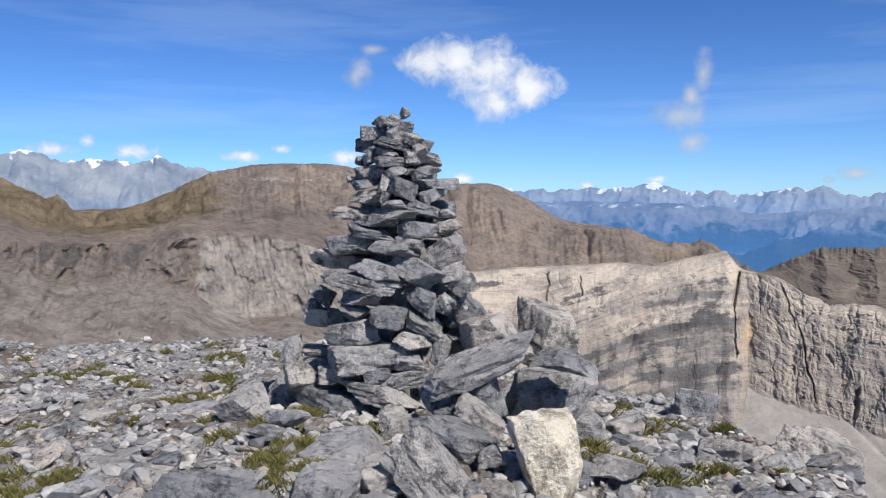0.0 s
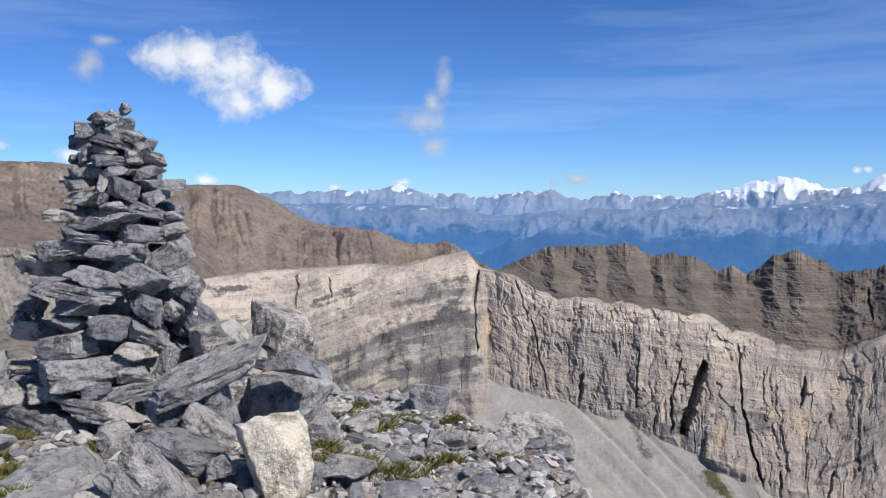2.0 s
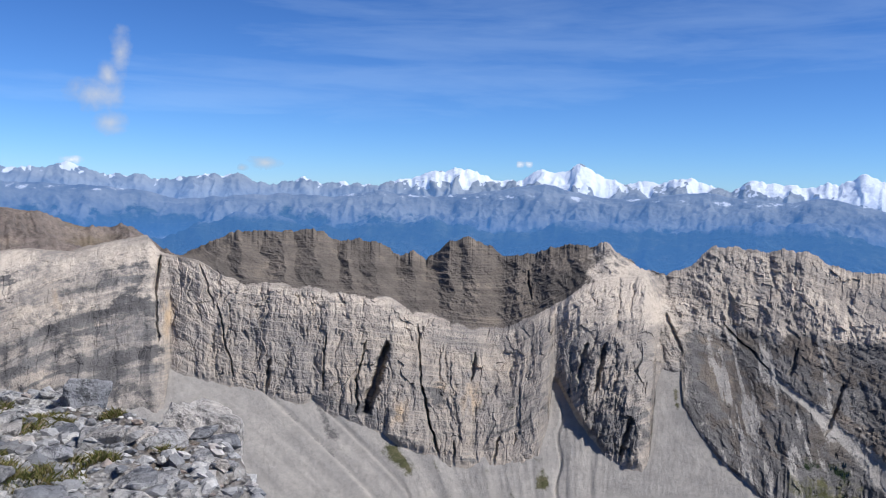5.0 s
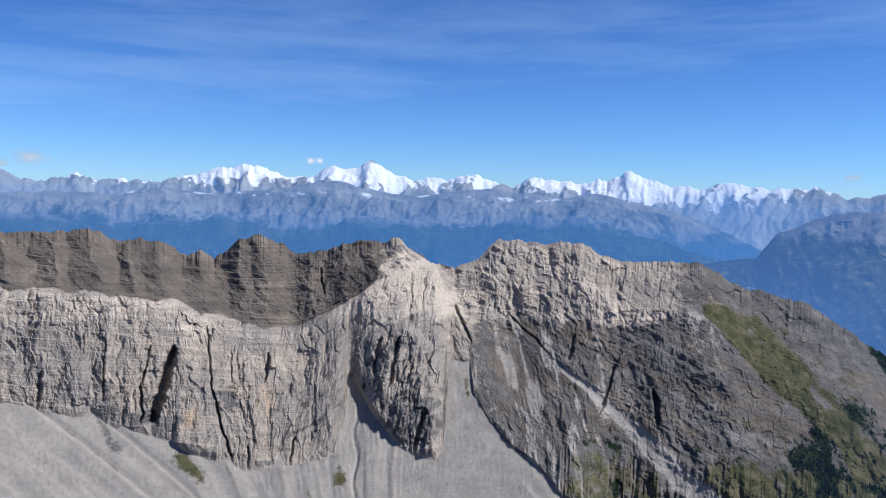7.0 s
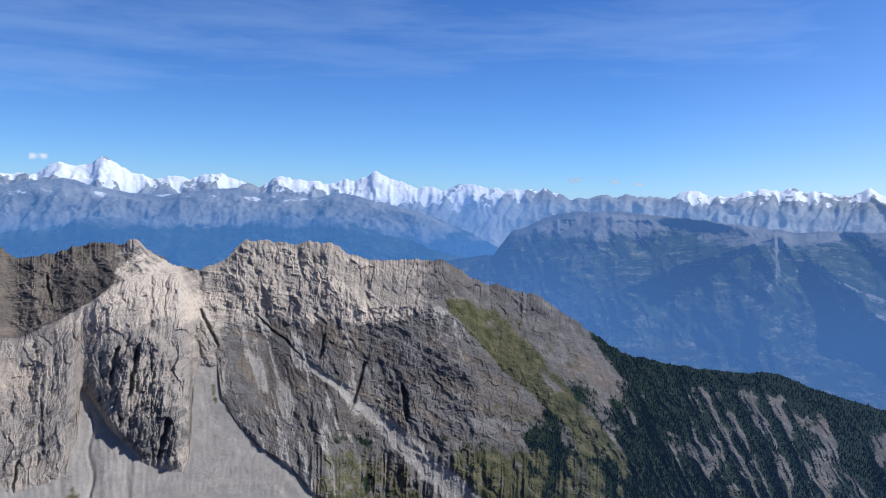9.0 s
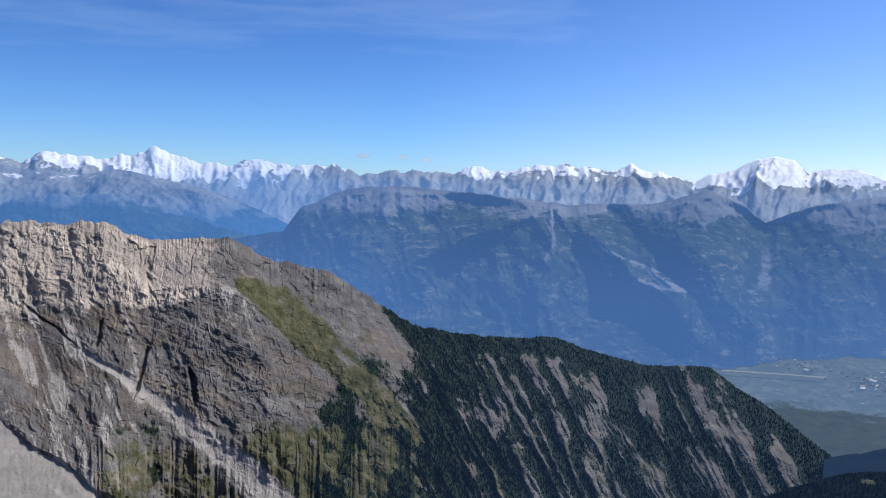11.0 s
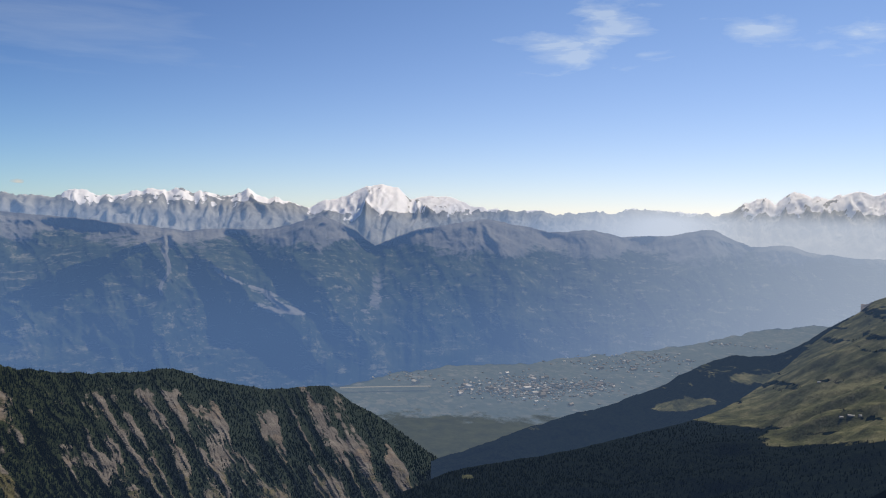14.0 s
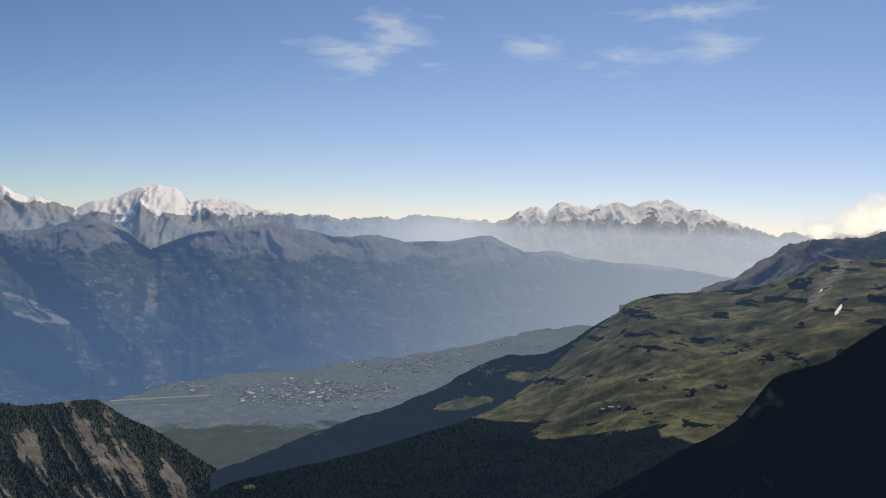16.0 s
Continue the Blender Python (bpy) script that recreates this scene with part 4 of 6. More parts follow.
    turf = turf + 0.6 * stain((43.3, -14.8), 0.5, 0.35) + 0.35 * stain((37.5, -17.6), 1.6, 0.5)
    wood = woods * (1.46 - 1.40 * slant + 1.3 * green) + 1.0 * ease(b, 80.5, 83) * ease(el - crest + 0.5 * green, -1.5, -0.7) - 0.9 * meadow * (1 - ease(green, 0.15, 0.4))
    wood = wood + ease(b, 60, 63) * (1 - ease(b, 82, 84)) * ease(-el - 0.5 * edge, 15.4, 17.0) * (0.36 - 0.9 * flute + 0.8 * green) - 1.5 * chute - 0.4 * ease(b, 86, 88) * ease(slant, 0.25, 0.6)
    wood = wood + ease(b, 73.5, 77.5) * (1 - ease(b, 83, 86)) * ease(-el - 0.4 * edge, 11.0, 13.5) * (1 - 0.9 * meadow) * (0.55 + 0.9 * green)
    # the last mask puts haze glow in from bearing 66 on
    masks = {"shale": shale, "dull": dull, "scree": scree, "turf": turf, "wood": np.clip(wood, 0, 1), "dip": dip, "pale": pale, "ochre": ochre, "haze": 0.22 * ease(b, 66, 98) + 0 * el}
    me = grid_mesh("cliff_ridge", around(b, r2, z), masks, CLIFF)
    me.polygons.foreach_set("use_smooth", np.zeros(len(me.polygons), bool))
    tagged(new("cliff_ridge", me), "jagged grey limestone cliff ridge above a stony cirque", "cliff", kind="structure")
    return b, r2, z, wood, u


def scree_fans():
    """Broken stone that leans against the foot of the cliffs at one even slope."""
    b = np.linspace(-6, 72, 900)
    r = np.linspace(560, 940, 170)[:, None]
    el0 = elevation(r, EYE - 741.5 + 0.62 * r)
    shear = curve([(-6, 1.2), (36, 1.1), (44, 0.3), (50, -0.1), (53, 0.2), (58, 0.9), (72, 0.9)], b)
    q = b + shear * (el0 + 12.0)                            # along the fall of the debris
    lines, fan = swift(q / 0.45, el0 / 5, 5, 76, 0.6), swift(q / 1.7, el0 / 6, 4, 78)
    z = EYE - 741.5 + 0.62 * r - 14 * np.maximum(b - 60.8, 0) + 0.7 * lines + 2.6 * fan + 0.5 * swift(b / 0.12, r / 6, 4, 77, 0.6)
    z = z - 1.6 * np.maximum(r - scree_reach(curve(CLIFF_FOOT, b)) - 8, 0)      # under the rock it falls away
    el = elevation(r, z)
    gully = np.exp(-((q - 24.2) / 0.22) ** 2) + np.exp(-((b - 46.6 - 0.15 * np.sin(el * 2)) / 0.10) ** 2) * ease(-el, 13.5, 15) + np.exp(-((q - 27.0) / 0.14) ** 2)
    z = z - 2.5 * gully
    turf = 0.05 + 0.75 * np.exp(-((b - 35.2 - 0.9 * (-18 - el)) / 0.7) ** 2 - ((el + 18.2) / 1.0) ** 2) + 0.6 * np.exp(-((b - 45.5) / 0.6) ** 2 - ((el + 19.6) / 0.8) ** 2)
    turf = turf + 0.6 * np.exp(-((b - 54.2 - 0.15 * (-13.4 - el)) / 0.22) ** 2 - ((el + 13.5) / 0.9) ** 2) + 0.3 * ease(fan, 0.1, 0.5) * ease(b, 33, 38) * (1 - ease(b, 45, 48)) + 0.25 * lines * ease(b, 33, 38) * (1 - ease(b, 45, 46))
    dark = np.exp(-((b - 29.6 - 0.55 * (-14.4 - el)) / (0.25 + 0.22 * np.maximum(-14.4 - el, 0))) ** 2) * ease(-el, 14.2, 14.8) * (1 - ease(-el, 17.0, 18.5))
    dull = 0.18 + 0.55 * lines + 0.5 * ease(fan, 0.0, 0.5) + 0.7 * gully + 0.9 * dark
    scree = 1.2 - 0.75 * dark - 0.6 * gully - 0.35 * ease(lines, 0.2, 0.6)
    pale = 0.8 * np.exp(-((q - 20.9) / 0.6) ** 2)
    me = grid_mesh("scree_fans", around(b, r, z), {"scree": scree, "dull": dull, "turf": turf, "shale": 0 * z, "wood": 0 * z, "dip": 0.3 * z, "pale": pale}, CLIFF)
    tagged(new("scree_fans", me), "pale grey scree fans below the cliffs", "scree", kind="structure")


def brown_hills():
    b = np.linspace(-34, 24, 820)
    dome = curve([(-36, 1.4), (-27.8, 0.68), (-25.9, 0.33), (-23.8, -0.6), (-21.4, -0.6), (-18, 0.48), (-14.4, 1.95), (-11.5, 2.33), (-8.2, 2.33),
                  (-5.5, 1.95), (0.6, 0.96), (2.9, 0.95), (5.2, 0.17), (8.3, -1.57), (12, -2.14), (15.3, -3.06), (17.4, -3.04), (18.8, -3.75),
                  (20.2, -4.82), (25, -6)], b, True) + 0.05 * fbm(b * 1.5, 0 * b, octaves=5, seed=81, gain=0.6)
    rim = curve([(-36, -1.6), (-27.9, -1.7), (-26, -2.44), (-23.2, -2.69), (-19.8, -2.78), (-17, -1.92), (-15.6, -2.13), (-12.7, -2.17), (-10.1, -2.59),
                 (-7.1, -3.39), (-3.3, -4.21), (0.6, -5.01), (8, -5), (25, -6.6)], b, True) + 0.12 * fbm(b * 1.3, 0 * b, octaves=5, seed=82)
    base = curve([(-36, -3.9), (-27.9, -3.92), (-24.8, -4.75), (-21.6, -4.89), (-18.2, -5.38), (-15.3, -6.96), (-13.2, -7.79), (-10.2, -7.89), (-7.2, -9.0),
                  (0, -9.5), (3, -7), (25, -7.5)], b, True)
    foot = np.where(b > 0, -9.0 - 4.5 * (1 - ease(b, 0, 3)), -13.5)
    far = ease(b, -2.5, 3)
    r, z, u = sheet(b, [(foot, 600 + 500 * far), (base, 900 + 260 * far), (rim, 965 + 240 * far), (dome, 1560.0)], (80, 70, 110), (200.0, 0.25))
    along = np.radians(b) * 950
    face = ease(u, 0.85, 1.1) * (1 - ease(u, 1.88, 2.0))
    gully = spurs(b + 0.8 * u, u * 0.6, 1.3, 83, 5, 0.5)
    block = fbm(along / 16, z / 14, octaves=5, seed=84, gain=0.6)
    furrow = spurs(b + 0.6 * u, u * 0.5, 1.7, 85, 4, 0.7)
    roll = fbm(r * np.sin(np.radians(b)) / 190, r * np.cos(np.radians(b)) / 190, octaves=7, seed=86, sharp=True, gain=0.55)
    el0 = elevation(r, z)
    west = 1 - ease(b, -17.3, -15.6)                    # gullied dark slope, against the pale cliff further east
    mid, _ = rubble_cells(along / 17, z / 20, 341)
    bit, _ = rubble_cells(along / 6.5, z / 7, 351)
    push = face * (1 - west) * (-12 * gully + 3.0 * mid + 1.4 * bit + 7 * swift(along / 34, z / 40, 6, 79, 0.62, True))
    ravine = swift((b - 0.4 * el0) / 1.5 + 0.3 * swift(b / 2, el0, 3, 90), el0 / 3.2, 5, 89, 0.55, True)
    push = push - (west * 30 * ravine + (1 - west) * 10 * ravine * (1 - face)) * ease(u, 0.1, 0.7) * (1 - ease(u, 1.85, 2.05)) + (1 - ease(u, 0.75, 1.0)) * -9 * furrow * ease(u, 0.0, 0.3)
    z = z + ease(u, 2.0, 2.4) * (1 - ease(u, 2.75, 3.0)) * (34 * roll - 13 * spurs(b + 0.8 * u, u * 0.7, 1.5, 80, 5, 0.6)) + face * 2 * block
    r2 = r + push
    cone = ease(b, -15.0 - 0.62 * (-6.5 - el0) - 0.2, -15.0 - 0.62 * (-6.5 - el0) + 0.2) * (1 - ease(b, -14.8 + 1.0 * (-6.5 - el0) - 0.2, -14.8 + 1.0 * (-6.5 - el0) + 0.3)) * ease(-el0, 6.5, 6.8)
    band = np.exp(-((z - (34 + 8 * fbm(along / 200, 0 * along, octaves=3, seed=87))) / 2.2) ** 2) * ease(b, -14, -12) * (1 - ease(b, -8, -6))
    rock = face * (1 - west) * (0.75 + 0.5 * swift(along / 40, z / 24, 5, 100, 0.6)) + 1.0 * cone + 0.75 * band + 0.22 * roll * ease(u, 2, 2.2)
    streak = swift((b - 0.35 * el0) / 0.9, el0 / 3.5, 5, 88, 0.6)
    scree = (1 - ease(u, 0.85, 1.02)) * 0.6 + 0.45 * west * (1 - ease(u, 1.7, 2.0))
    turf = ease(u, 2.0, 2.2) * (1 - ease(b, -20, -10)) * 0.95 + 0.4 * ease(b, 6, 14) - 0.3 * roll
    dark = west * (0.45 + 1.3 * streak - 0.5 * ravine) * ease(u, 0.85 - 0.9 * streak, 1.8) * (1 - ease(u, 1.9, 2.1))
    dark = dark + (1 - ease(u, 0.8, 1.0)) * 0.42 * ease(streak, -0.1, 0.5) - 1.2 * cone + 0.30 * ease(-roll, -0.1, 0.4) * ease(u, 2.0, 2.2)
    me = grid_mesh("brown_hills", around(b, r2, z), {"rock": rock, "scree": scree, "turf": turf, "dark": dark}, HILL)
    tagged(new("brown_hills", me), "rounded bare brown hills above grey cliffs and scree", "hill", kind="structure")


def alp_slope():
    b = np.linspace(104, 158, 700)
    crest = curve([(103, -21), (107.5, -18.57), (110.8, -17.26), (117.7, -15.77), (123.7, -13.9), (127.9, -12.25), (131.1, -9.9), (133.5, -7.43),
                   (135.9, -5.34), (136.9, -4.5), (139.3, -3.83), (140.9, -3.7), (144.2, -3.19), (146.5, -2.32), (149.1, -1.1), (151.8, -0.88), (159, -0.2)], b, True)
    crest = crest + 0.08 * fbm(b * 0.8, 0 * b, octaves=5, seed=91, gain=0.6)
    foot = np.minimum(crest - 1.0, -22.0)
    rc = curve([(103, 1050), (107.5, 1110), (110.8, 1190), (117.7, 1290), (123.7, 1470), (127.9, 1660), (131, 1930), (137, 2400), (150, 2200), (159, 2100)], b, True)
    rf = curve([(103, 960), (112, 950), (125, 800), (140, 700), (159, 650)], b, True)
    r, z, u = sheet(b, [(foot, rf), (crest, rc)], (250,), (260.0, 0.3))
    alp_crest = crest
    x, y = r * np.sin(np.radians(b)), r * np.cos(np.radians(b))
    rough = fbm(x / 260, y / 260, octaves=6, seed=93, gain=0.5)
    hump = fbm((x + y) / 190, (y - x) / 75, octaves=4, seed=94, gain=0.42)
    fade = np.sin(np.pi * np.clip(u, 0, 1) ** 0.8) * (0.30 + 0.70 * ease(b, 112, 125))
    pit = fbm(x / 70, y / 70, octaves=5, seed=96, gain=0.55)
    z = z + (rough * 30 + hump * 14 + pit * 9) * fade
    el = elevation(r, z)
    open_line = curve([(105, -14), (118, -14.3), (124, -13.2), (128, -13.4), (133, -13.2), (138, -13.0), (146, -13.5), (158, -13)], b)
    # the wood's dark tone also gathers in the low places of the relief
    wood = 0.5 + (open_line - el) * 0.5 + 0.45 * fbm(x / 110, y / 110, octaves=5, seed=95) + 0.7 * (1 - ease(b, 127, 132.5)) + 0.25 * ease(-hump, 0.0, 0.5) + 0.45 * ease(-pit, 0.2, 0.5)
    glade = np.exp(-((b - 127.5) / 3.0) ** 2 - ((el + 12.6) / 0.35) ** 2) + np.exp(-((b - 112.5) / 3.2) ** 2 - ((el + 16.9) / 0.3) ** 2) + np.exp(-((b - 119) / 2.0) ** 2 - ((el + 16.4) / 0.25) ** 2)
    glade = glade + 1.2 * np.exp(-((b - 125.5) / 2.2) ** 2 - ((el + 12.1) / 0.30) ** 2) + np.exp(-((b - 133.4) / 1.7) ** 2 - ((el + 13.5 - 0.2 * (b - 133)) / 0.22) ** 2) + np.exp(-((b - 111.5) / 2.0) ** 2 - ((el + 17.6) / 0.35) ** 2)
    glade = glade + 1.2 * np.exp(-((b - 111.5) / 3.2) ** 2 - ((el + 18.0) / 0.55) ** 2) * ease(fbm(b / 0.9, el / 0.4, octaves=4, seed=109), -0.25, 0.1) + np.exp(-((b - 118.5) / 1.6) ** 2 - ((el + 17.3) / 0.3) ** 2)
    contour_patch = fbm(b / 1.5 + 0.2 * rough, el / 0.42, octaves=5, seed=92, gain=0.55)
    # dark patches drawn out along the contours, in the wood's tone
    dark_patches = 0.62 * ease(contour_patch, 0.12, 0.42) * ease(el, -13.0, -12.2) + 0.5 * np.exp(-((b - 139.5) / 2.2) ** 2 - ((el + 7.6) / 0.35) ** 2) + 0.35 * ease(el, -4.6, -3.8)
    wood = np.maximum(wood, dark_patches) - 1.7 * glade
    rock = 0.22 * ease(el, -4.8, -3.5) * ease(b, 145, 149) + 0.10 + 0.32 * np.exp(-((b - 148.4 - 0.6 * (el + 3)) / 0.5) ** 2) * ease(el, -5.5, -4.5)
    # haze glow put in, growing with distance
    haze = 0.11 + 0.15 * ease(r, 1200, 2200)
    me = grid_mesh("alp_slope", around(b, r, z), {"wood": np.clip(wood, 0, 1), "rock": rock, "haze": haze}, ALP)
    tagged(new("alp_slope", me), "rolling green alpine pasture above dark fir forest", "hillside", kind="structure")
    slope = (b, r, z, wood, u)
    b1 = np.linspace(109, 142, 400)
    crest = curve([(108, -17), (112.2, -15.62), (115.2, -14.42), (123.2, -11.53), (128.6, -8.71), (131, -8.42), (135.6, -5.55), (139.3, -3.95), (143, -3.6)], b1, True)
    crest = crest + 0.14 * fbm(b1 * 0.9, 0 * b1, octaves=5, seed=97, gain=0.6)
    low1 = np.interp(b1, b, soften(elevation(rc, height(alp_crest, rc)), 10)) - 0.6
    foot1 = np.minimum(crest - 1.0, low1)
    rc1 = curve([(108, 1180), (112.2, 1310), (115, 1420), (123, 1750), (128.6, 2250), (132, 2380), (143, 2700)], b1, True)
    r1, z1, u1 = sheet(b1, [(foot1, np.minimum(np.interp(b1, b, rc) + 15, rc1 - 60)), (crest, rc1)], (80,), (150.0, 0.4))
    x1, y1 = r1 * np.sin(np.radians(b1)), r1 * np.cos(np.radians(b1))
    z1 = z1 + 14 * spurs(b1, u1, 3.5, 98, 5) * np.sin(np.pi * np.clip(u1, 0, 1))
    wood1 = 0.86 + 0.62 * fbm(x1 / 130, y1 / 130, octaves=5, seed=99)
    e1 = elevation(r1, z1)
    wood1 = wood1 - 1.3 * np.exp(-((b1 - 125.6) / 1.9) ** 2 - ((e1 + 12.1 - 0.2 * (b1 - 125.6)) / 0.28) ** 2) - 0.8 * np.exp(-((b1 - 130) / 1.2) ** 2 - ((e1 + 10.0) / 0.25) ** 2)
    me = grid_mesh("wooded_spur", around(b1, r1, z1), {"wood": wood1, "rock": 0 * wood1, "haze": 0 * wood1 + 0.27}, ALP)
    tagged(new("wooded_spur", me), "dark wooded spur running down to the valley", "hillside", kind="structure")
    b2 = np.linspace(136, 158, 280)
    crest = curve([(135, -5.2), (139, -4.28), (140.8, -3.61), (143.2, -2.53), (146.4, -0.26), (148.7, 0.45), (149.9, 0.34), (151.7, 0.93), (159, 1.8)], b2)
    crest = crest + 0.22 * fbm(b2 * 1.3, 0 * b2, octaves=5, seed=101, gain=0.62)
    r2, z2, u2 = sheet(b2, [(np.full_like(b2, -5.5), 2480.0), (crest, 2950.0)], (90,), (150.0, 0.5), 14)
    z2 = z2 + 42 * spurs(b2, u2, 3.0, 103, 6) * np.sin(np.pi * np.clip(u2, 0, 1))
    me = grid_mesh("grey_peak", around(b2, r2, z2), {"wood": 0 * z2, "rock": 0 * z2 + 0.9, "haze": 0 * z2 + 0.40}, ALP)
    tagged(new("grey_peak", me), "grey rocky peak behind the pasture, touched by cloud", "mountain", kind="structure")
    # a steep wooded flank, added for shade along the shadow's edge; it falls towards the cirque, away from the sun
    b3 = np.linspace(132, 160, 340)
    crest = curve([(131, -19.5), (134.9, -17.48), (140.3, -14.02), (143.7, -11.68), (146.2, -8.57), (148.8, -7.42), (152, -4.85), (161, -1)], b3, True)
    crest = crest + 0.12 * fbm(b3, 0 * b3, octaves=5, seed=105, gain=0.6)
    r3, z3, u3 = sheet(b3, [(np.full_like(b3, -24.0), 560.0), (crest, 585 + 6.0 * (b3 - 132))], (110,), (120.0, 0.5))
    z3 = z3 + 12 * spurs(b3, u3, 4.0, 106, 5) * np.sin(np.pi * np.clip(u3, 0, 1))
    x3, y3 = r3 * np.sin(np.radians(b3)), r3 * np.cos(np.radians(b3))
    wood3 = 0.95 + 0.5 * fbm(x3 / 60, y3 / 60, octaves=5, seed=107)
    me = grid_mesh("shaded_flank", around(b3, r3, z3), {"wood": wood3, "rock": 0 * wood3 + 0.1, "haze": 0 * wood3 + 0.07}, ALP)
    tagged(new("shaded_flank", me), "steep shaded mountain flank covered in dark firs", "hillside", kind="structure")
    return slope


far_range()
fore_range()
valley_mountains()
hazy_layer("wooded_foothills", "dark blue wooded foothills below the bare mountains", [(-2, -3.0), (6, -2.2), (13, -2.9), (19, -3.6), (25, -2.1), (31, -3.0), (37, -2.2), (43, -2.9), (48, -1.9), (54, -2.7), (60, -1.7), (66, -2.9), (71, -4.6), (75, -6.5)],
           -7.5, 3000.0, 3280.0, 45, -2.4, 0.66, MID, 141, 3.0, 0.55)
valley_floor()
RIDGE = cliff_ridge()
scree_fans()
brown_hills()
SLOPE = alp_slope()


# ---------------------------------------------------------------- clouds


def vapour(name, label, lobes, material, reach=4820.0, fine=0.09):
    """A cloud far off in the sky: a curved sheet, dense in its lobes (bearing, elevation, half width, half height)."""
    a = np.array(lobes)
    b = np.arange((a[:, 0] - 1.9 * a[:, 2]).min(), (a[:, 0] + 1.9 * a[:, 2]).max(), fine)
    e = np.arange((a[:, 1] - 1.9 * a[:, 3]).min(), (a[:, 1] + 1.9 * a[:, 3]).max(), fine)[:, None]
    body = np.full((len(e), len(b)), -1.0)
    for lb, le, w, h in lobes:
        body = np.maximum(body, 1 - 0.62 * np.hypot((b - lb) / w, (e - le) / h))
    rim = ease(b, b[0], b[0] + 0.5) * (1 - ease(b, b[-1] - 0.5, b[-1])) * ease(e, e[0], e[0] + 0.3) * (1 - ease(e, e[-1] - 0.3, e[-1]))
    body = body * rim - (1 - rim)
    # painted brightness that grows with bearing, for the sunlit side
    lit = (b - b.mean()) / (np.ptp(b) + 1e-6) * 0.7 + 0 * e + 0.1
    me = grid_mesh(name, around(b, reach * np.cos(np.radians(e)), EYE + reach * np.sin(np.radians(e)) + 0 * b), {"body": body, "lit": lit}, material)
    return tagged(new(name, me), label, "cloud", kind="structure" if "cirrus" in name else "")


PUFF = cloud_paint("cumulus_vapour", 1, 0.0085, 0.22, 0.78, 0.90, 0.95, 1.35)
WISP = cloud_paint("thin_vapour", 2, 0.0080, 0.22, 1.0, 0.62, 0.75, 1.3)
LOW = cloud_paint("horizon_vapour", 3, 0.0130, 0.28, 0.9, 0.9, 0.9, 1.5)
BANK = cloud_paint("bright_vapour", 6, 0.0160, 0.22, 0.7, 1.35, 0.95, 1.5)
STREAK = cloud_paint("ice_cloud", 4, 0.0032, 0.12, 1.0, 1.0, 0.11, 2.4, (0.4, 0.4, 3.4), True)
TORN = cloud_paint("torn_ice_cloud", 5, 0.0052, 0.32, 1.3, 1.05, 0.34, 3.4, (0.5, 0.5, 2.0), True)
vapour("cloud", "single bright white cumulus cloud in blue sky", [(-0.9, 8.9, 1.9, 1.3), (1.0, 9.0, 2.2, 1.5), (3.0, 8.5, 2.5, 1.7), (5.6, 7.4, 2.0, 1.4), (3.6, 6.2, 1.8, 1.2)], PUFF)
vapour("cloud", "thin grey torn cloud wisp in blue sky", [(17.1, 7.9, 0.6, 1.3), (15.6, 5.2, 1.6, 0.9), (16.5, 3.5, 0.9, 0.7), (16.4, 6.4, 0.6, 0.8)], WISP, 4800.0)
vapour("cloud", "small faint cloud wisp in blue sky", [(-5.6, 8.3, 0.9, 1.0), (-4.7, 9.9, 0.9, 0.4)], WISP, 4810.0)
vapour("cloud", "row of small white clouds over the snowy horizon", [(-24.9, 3.1, 1.2, 0.5), (-20.2, 3.0, 1.6, 0.5), (-22.8, 3.8, 0.5, 0.4), (-13.3, 2.8, 1.2, 0.35), (-10.8, 3.3, 0.7, 0.3),
                                                                              (-6.6, 2.7, 1.2, 0.55), (1.4, 1.25, 0.8, 0.35)], LOW, 4790.0, 0.07)
vapour("cloud", "small white clouds over far snow peaks", [(9.8, 0.75, 0.5, 0.3), (14.2, 1.1, 0.7, 0.3)], LOW, 4795.0, 0.05)
vapour("cloud", "torn grey cloud scrap above the snow range", [(26.2, 1.3, 0.9, 0.4), (24.6, 0.95, 0.4, 0.25)], WISP, 4797.0, 0.05)
vapour("cloud", "tiny white cloud above the snow range", [(43.3, 1.67, 0.35, 0.25), (43.9, 1.68, 0.35, 0.25)], LOW, 4790.0, 0.04)
vapour("cloud", "tiny white clouds above distant peaks", [(78.0, 1.2, 0.42, 0.26), (78.4, 1.3, 0.25, 0.16), (80.8, 1.2, 0.45, 0.17), (82.4, 1.05, 0.4, 0.14)], WISP, 4790.0, 0.04)
vapour("cloud", "bright white cloud bank clinging to the grey peak", [(148.2, 0.7, 1.2, 0.7), (150.0, 1.1, 1.5, 0.9), (151.6, 1.7, 1.8, 1.1), (154, 1.6, 2, 1.2)], BANK, 2930.0, 0.07)
vapour("cirrus_cloud", "faint streaks of high ice cloud", [(24, 5.6, 11, 1.0), (34, 7.0, 12, 1.2), (41, 10, 14, 2.2), (60, 10.6, 14, 2.2), (-17.9, 5.4, 11, 1.3), (-12.4, 11.6, 13, 2.0),
                                                              (83.7, 10.8, 8, 1.6)], STREAK, 4840.0, 0.15)
vapour("cirrus_cloud", "bright torn streaks of high ice cloud", [(118.4, 10.8, 3.4, 1.0), (134.5, 11.5, 3.6, 1.0), (141.3, 12.4, 3, 1.0), (129.9, 12, 2.6, 0.8), (120.3, 13.0, 2.2, 1.6), (115.9, 11.2, 2.2, 0.7),
                                                                    (139.7, 14.2, 4.6, 0.5), (122.4, 10.6, 1.5, 0.35)], TORN, 4845.0, 0.12)

